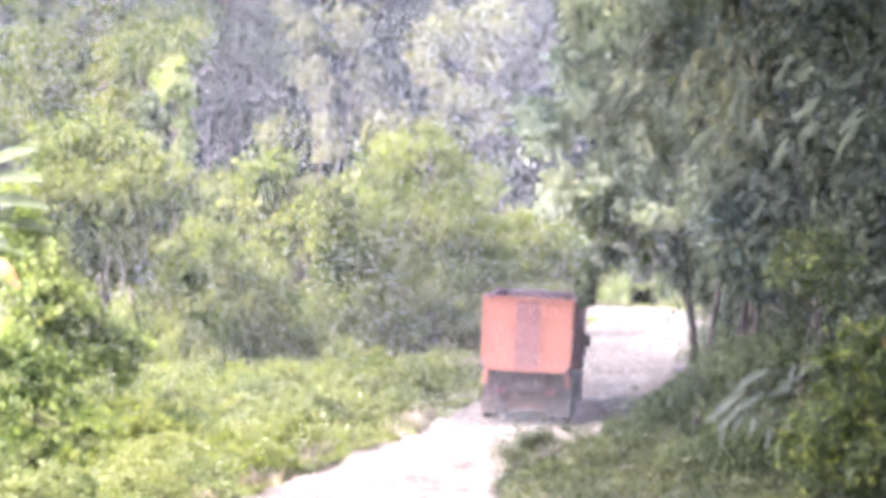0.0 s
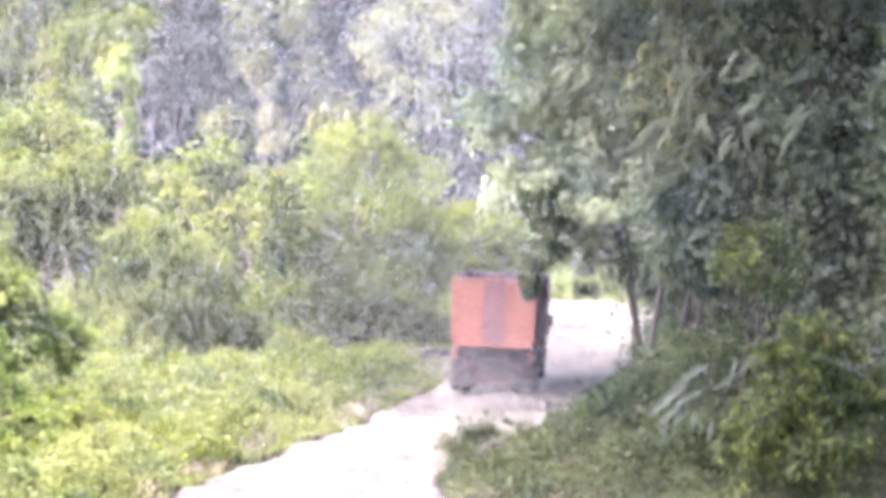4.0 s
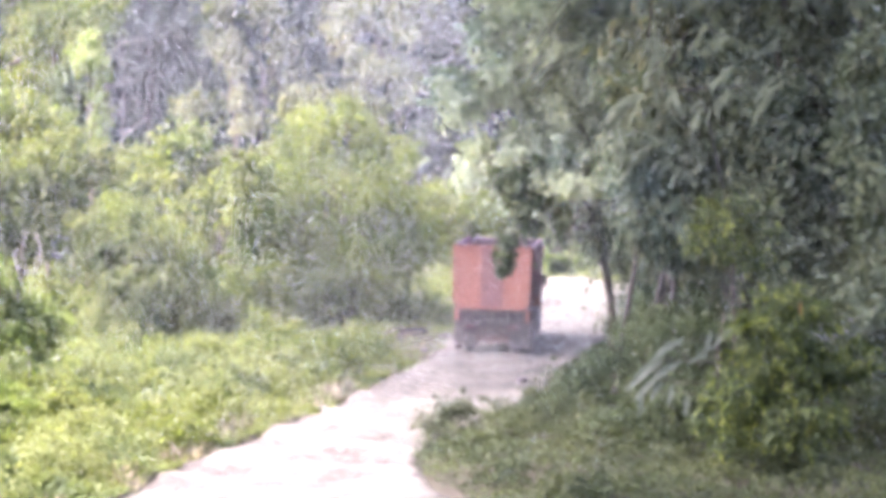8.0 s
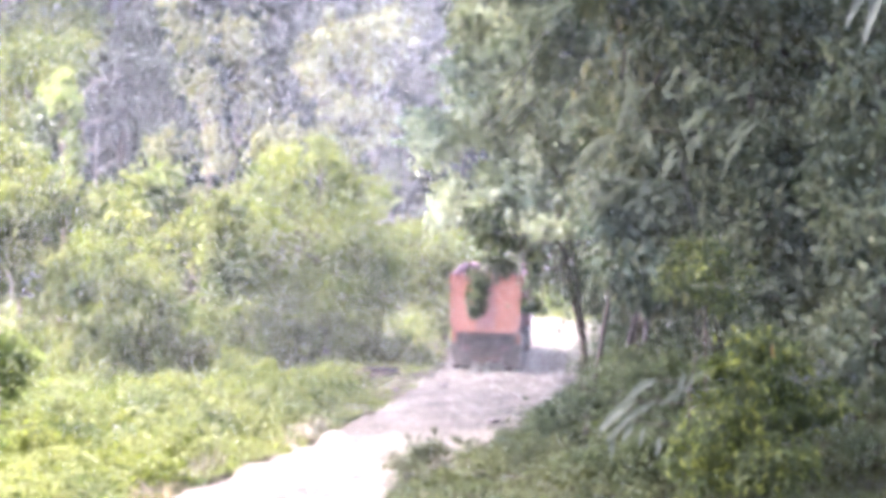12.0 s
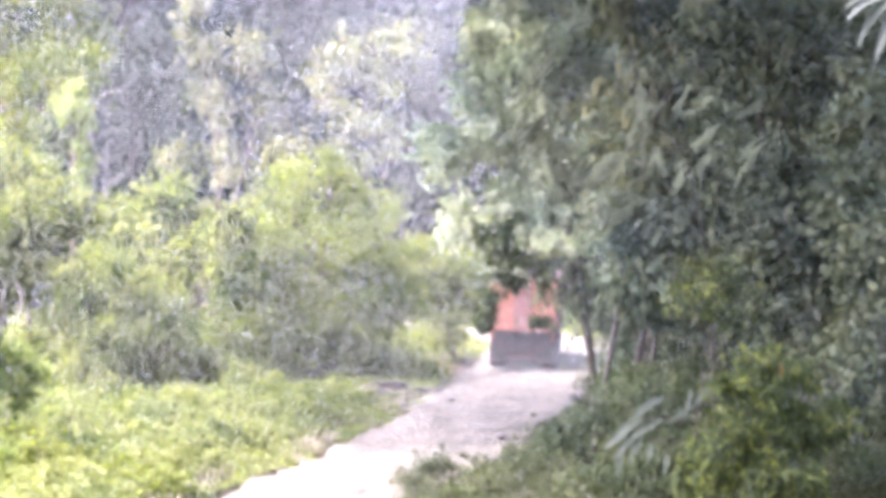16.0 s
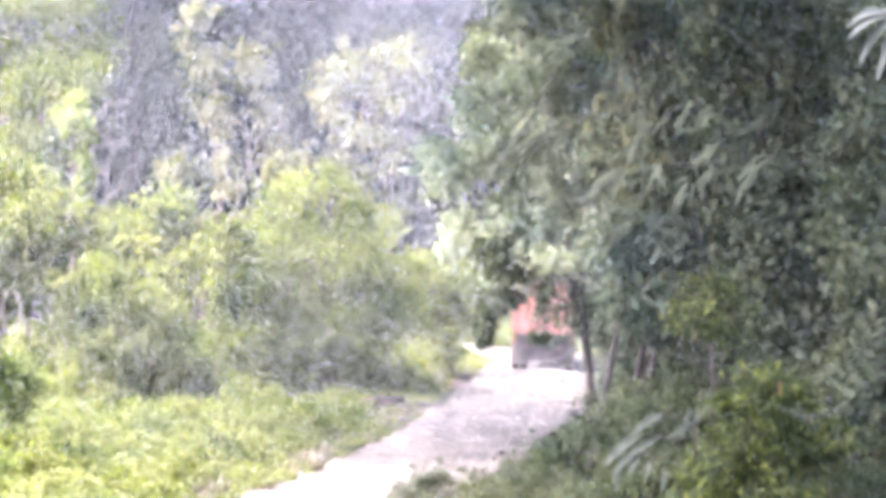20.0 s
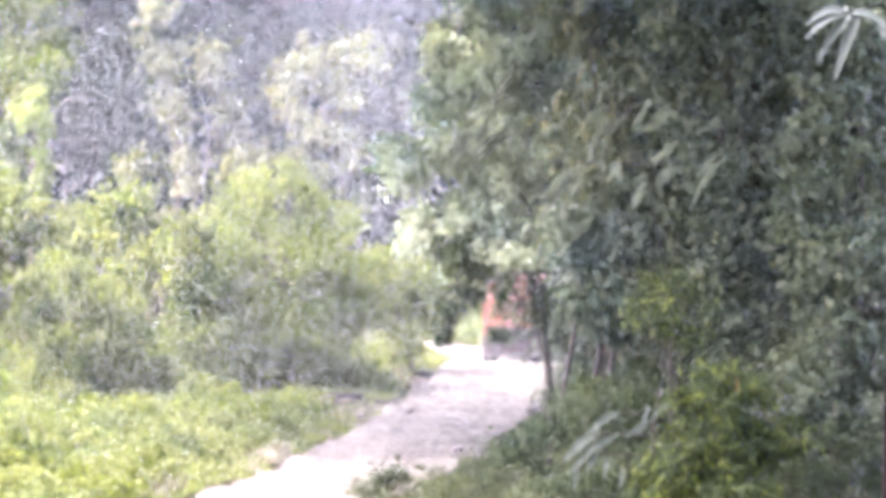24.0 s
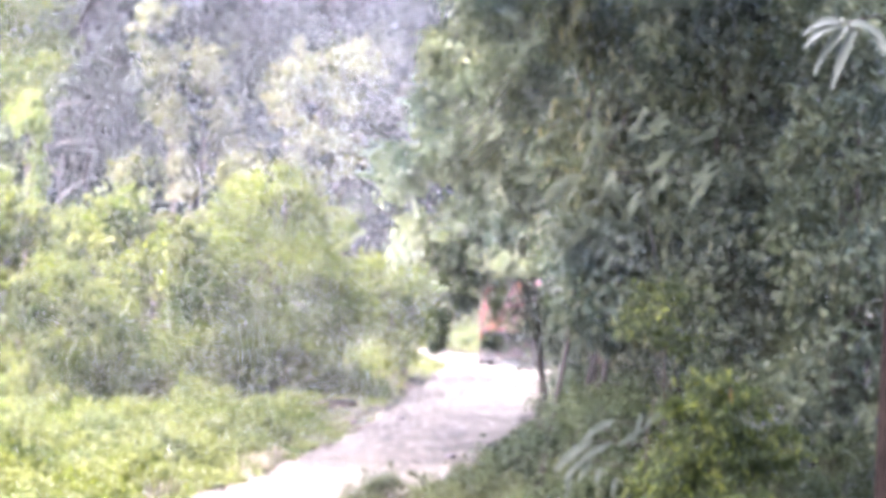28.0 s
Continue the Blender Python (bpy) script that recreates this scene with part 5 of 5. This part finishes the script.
def near_tree():
    """The nearest tree: a brown trunk, a bough that reaches out, and a spray of large leaves at its end."""
    ob = thing("near_tree", "slim brown trunk with a spray of large drooping leaves", "tree")
    z0 = float(height(np.array(7.75), np.array(32.0)))
    stalk(ob, [(7.75, 32, z0 - 0.2), (7.7, 32, 4.0), (7.76, 32, 8.0), (7.72, 32, 12.0), (7.9, 32, 15.0)], 0.17, 0.09, BARK_SHADED, "trunk", 12)
    tip = Vector((6.5, 30.2, 9.46))
    bough = stalk(ob, [(7.74, 32, 9.0), (7.5, 31.5, 9.5), (7.1, 30.8, 9.62), tip], 0.03, 0.012, BARK_SHADED, "bough")
    for k, (dx, dz, way, ln, dr) in enumerate([(0.0, 0.0, (-1.0, -0.1, 0.45), 0.52, 0.75), (0.02, -0.03, (-0.75, -0.15, 0.1), 0.5, 0.75), (0.1, -0.03, (-0.4, 0.0, -0.3), 0.5, 0.6), (0.2, -0.06, (-0.25, 0.0, -0.4), 0.52, 0.6),
                                               (0.12, 0.0, (0.6, -0.2, 0.1), 0.48, 0.7), (0.3, 0.0, (0.4, -0.3, -0.3), 0.5, 0.5), (0.06, 0.02, (-0.3, 0.8, 0.2), 0.45, 0.5)]):
        big_leaf(ob, tip + Vector((dx, 0, dz)), way, ln, 0.16, BLADE_NEAR, dr, seed=90 + k, face=(-0.5, -1, 0.7))
    crown = [(8.2, 32, 14.2, 1.6, 1.5, 1.0), (7.0, 31.5, 15.0, 1.5, 1.4, 0.9), (8.8, 33, 15.5, 1.6, 1.5, 1.0)]
    link_mesh("crown", foliage("crown", crown, 40, 0.3, 0.12, 95), LEAF_DARK, ob)


near_tree()


def bare_trunk(label, pts, r0, r1, bark=None):
    ob = thing("slender_trunk", label, "tree", group="slim trunks in the shaded wood")
    stalk(ob, pts, r0, r1, bark or BARK, "trunk", 9)
    rng = random.Random(int(pts[0][0] * 100))
    top = Vector(pts[-1])
    lumps = [(top.x + rng.uniform(-0.5, 0.5), top.y + rng.uniform(-0.3, 0.5), top.z + rng.uniform(0, 0.7), 0.8, 0.7, 0.6) for k in range(3)]
    link_mesh("crown", foliage("crown", lumps, 60, 0.24, 0.09, int(pts[0][0] * 100)), LEAF_DARK, ob)


bare_trunk("slim pale leaning trunk in front of the shaded wood", [(5.84, 59, -0.1), (6.18, 59, 1.97), (6.48, 59, 3.7), (6.75, 59.5, 5.6)], 0.075, 0.055, BARK_GREY)
bare_trunk("slim pale leaning trunk in front of the shaded wood", [(6.58, 59.3, -0.1), (6.91, 59.3, 1.97), (7.22, 59.3, 3.83), (7.5, 59.8, 5.8)], 0.1, 0.07, BARK_GREY)
bare_trunk("slim dark trunk deeper in the shaded wood", [(7.5, 61.5, -0.1), (7.6, 61.5, 1.9), (7.75, 61.5, 3.6), (8.1, 61.8, 5.6)], 0.08, 0.055, BARK_GREY)


bare_trunk("slim dark trunk on the sunlit bank at the bend", [(8.9, 105.7, 0.1), (8.85, 105.7, 1.4), (8.9, 105.7, 2.8), (8.8, 105.7, 4.5)], 0.1, 0.06)


def fallen_wood():
    ob = thing("fallen_log", "weathered fallen log and broken planks beside the track", "log", (1.35, 80.6, 0))
    for k, (x, y, z, ln, r, rz) in enumerate([(0.0, 0, 0.16, 1.5, 0.11, 8), (-0.15, -0.35, 0.1, 1.1, 0.08, -6), (0.25, -0.2, 0.28, 0.9, 0.06, 20), (-0.5, 0.1, 0.1, 0.8, 0.09, 30)]):
        a = radians(rz)
        d = Vector((math.cos(a), math.sin(a), 0.03)) * ln / 2
        c = Vector((x, y, z))
        stalk(ob, [c - d, c - d * 0.3 + Vector((0, 0.02, 0.02)), c + d * 0.4, c + d], r, r * 0.8, BARK_GREY if k == 2 else BARK, "log" if k == 0 else "broken_branch", 8)


fallen_wood()


def stones():
    rng = random.Random(8)
    for k in range(14):
        i = rng.randrange(110, 290)
        side = rng.choice((-1, 1))
        off = side * rng.choice((2.35, 2.2, 2.5, 1.6, 0.3)) + rng.uniform(-0.3, 0.3)
        x, y = LINE[i][0] + off, LINE[i][1]
        bm = bmesh.new()
        bmesh.ops.create_icosphere(bm, subdivisions=2, radius=1)
        s = rng.uniform(0.06, 0.17)
        ph = rng.uniform(0, 6)
        for v in bm.verts:
            v.co *= 1 + 0.22 * noise.noise(v.co * 1.7 + Vector((ph, k, 0)))
            v.co = Vector((v.co.x * s * 1.3, v.co.y * s, v.co.z * s * 0.6))
        ob = part("stone", bm, STONE, smooth=True)
        ob.location = (x, y, float(rise(y)))
        ob.rotation_euler.z = rng.uniform(0, 6)
        tagged(ob, "grey stone lying on the gravel track", "stone", "loose stones on the track")


stones()


# ---- what moves ----
# seconds, x, y of the tail on the ground, heading to the right, nose up, lean to the right
WAY = [(0, 2.05, 64.2, 7.0, 0, 2.8), (1, 2.22, 65.2, 7.0, 0, 2.7), (2, 2.42, 66.5, 7.4, 0, 2.6), (3.5, 2.76, 68.5, 7.5, 0, 2.5), (5, 3.06, 70.4, 7.8, 0, 2.4), (7, 3.53, 73.1, 7.8, 0.8, 2.2), (9, 4.13, 76.4, 8.1, 1.4, 2.0), (11, 4.67, 80.3, 8.2, 1.4, 1.8), (13, 5.24, 83.7, 8.4, 0.6, 1.5),
       (14.5, 5.74, 85.5, 8.0, 0, 1.4), (16, 6.24, 87.1, 7.4, 0, 1.2), (17.5, 6.72, 89, 6.7, 0, 1.0), (19, 7.21, 91, 5.9, 0, 0.8), (20.5, 7.51, 92.7, 5.4, 0, 0.5), (22, 7.87, 94, 5.3, 0, 0.3), (25, 8.13, 95.5, 5.2, 0, 0.1), (28, 8.33, 97.1, 5.2, 0, 0.0)]


def motions():
    rows = []
    for t, x, y, turn, nose, lean in WAY:
        back, front = float(rise(y + 1.8)), float(rise(y + 6.0))
        climb = math.degrees(math.atan2(front - back, 4.2))
        rows.append((t, pose(x, y, back - 1.8 * (front - back) / 4.2, nose + climb, lean, -turn)))
    walk(TRUCK, rows)
    walk(PLUME, rows)
    w = np.array(WAY)
    gone = np.concatenate([[0], np.cumsum(np.hypot(np.diff(w[:, 1]), np.diff(w[:, 2])))])
    for hub, c in WHEELS:
        walk(hub, [(t, pose(c.x, c.y, c.z, -math.degrees(np.interp(t, w[:, 0], gone) / 0.5), 0, 0)) for t in np.arange(0, 28.01, 0.25)])


motions()
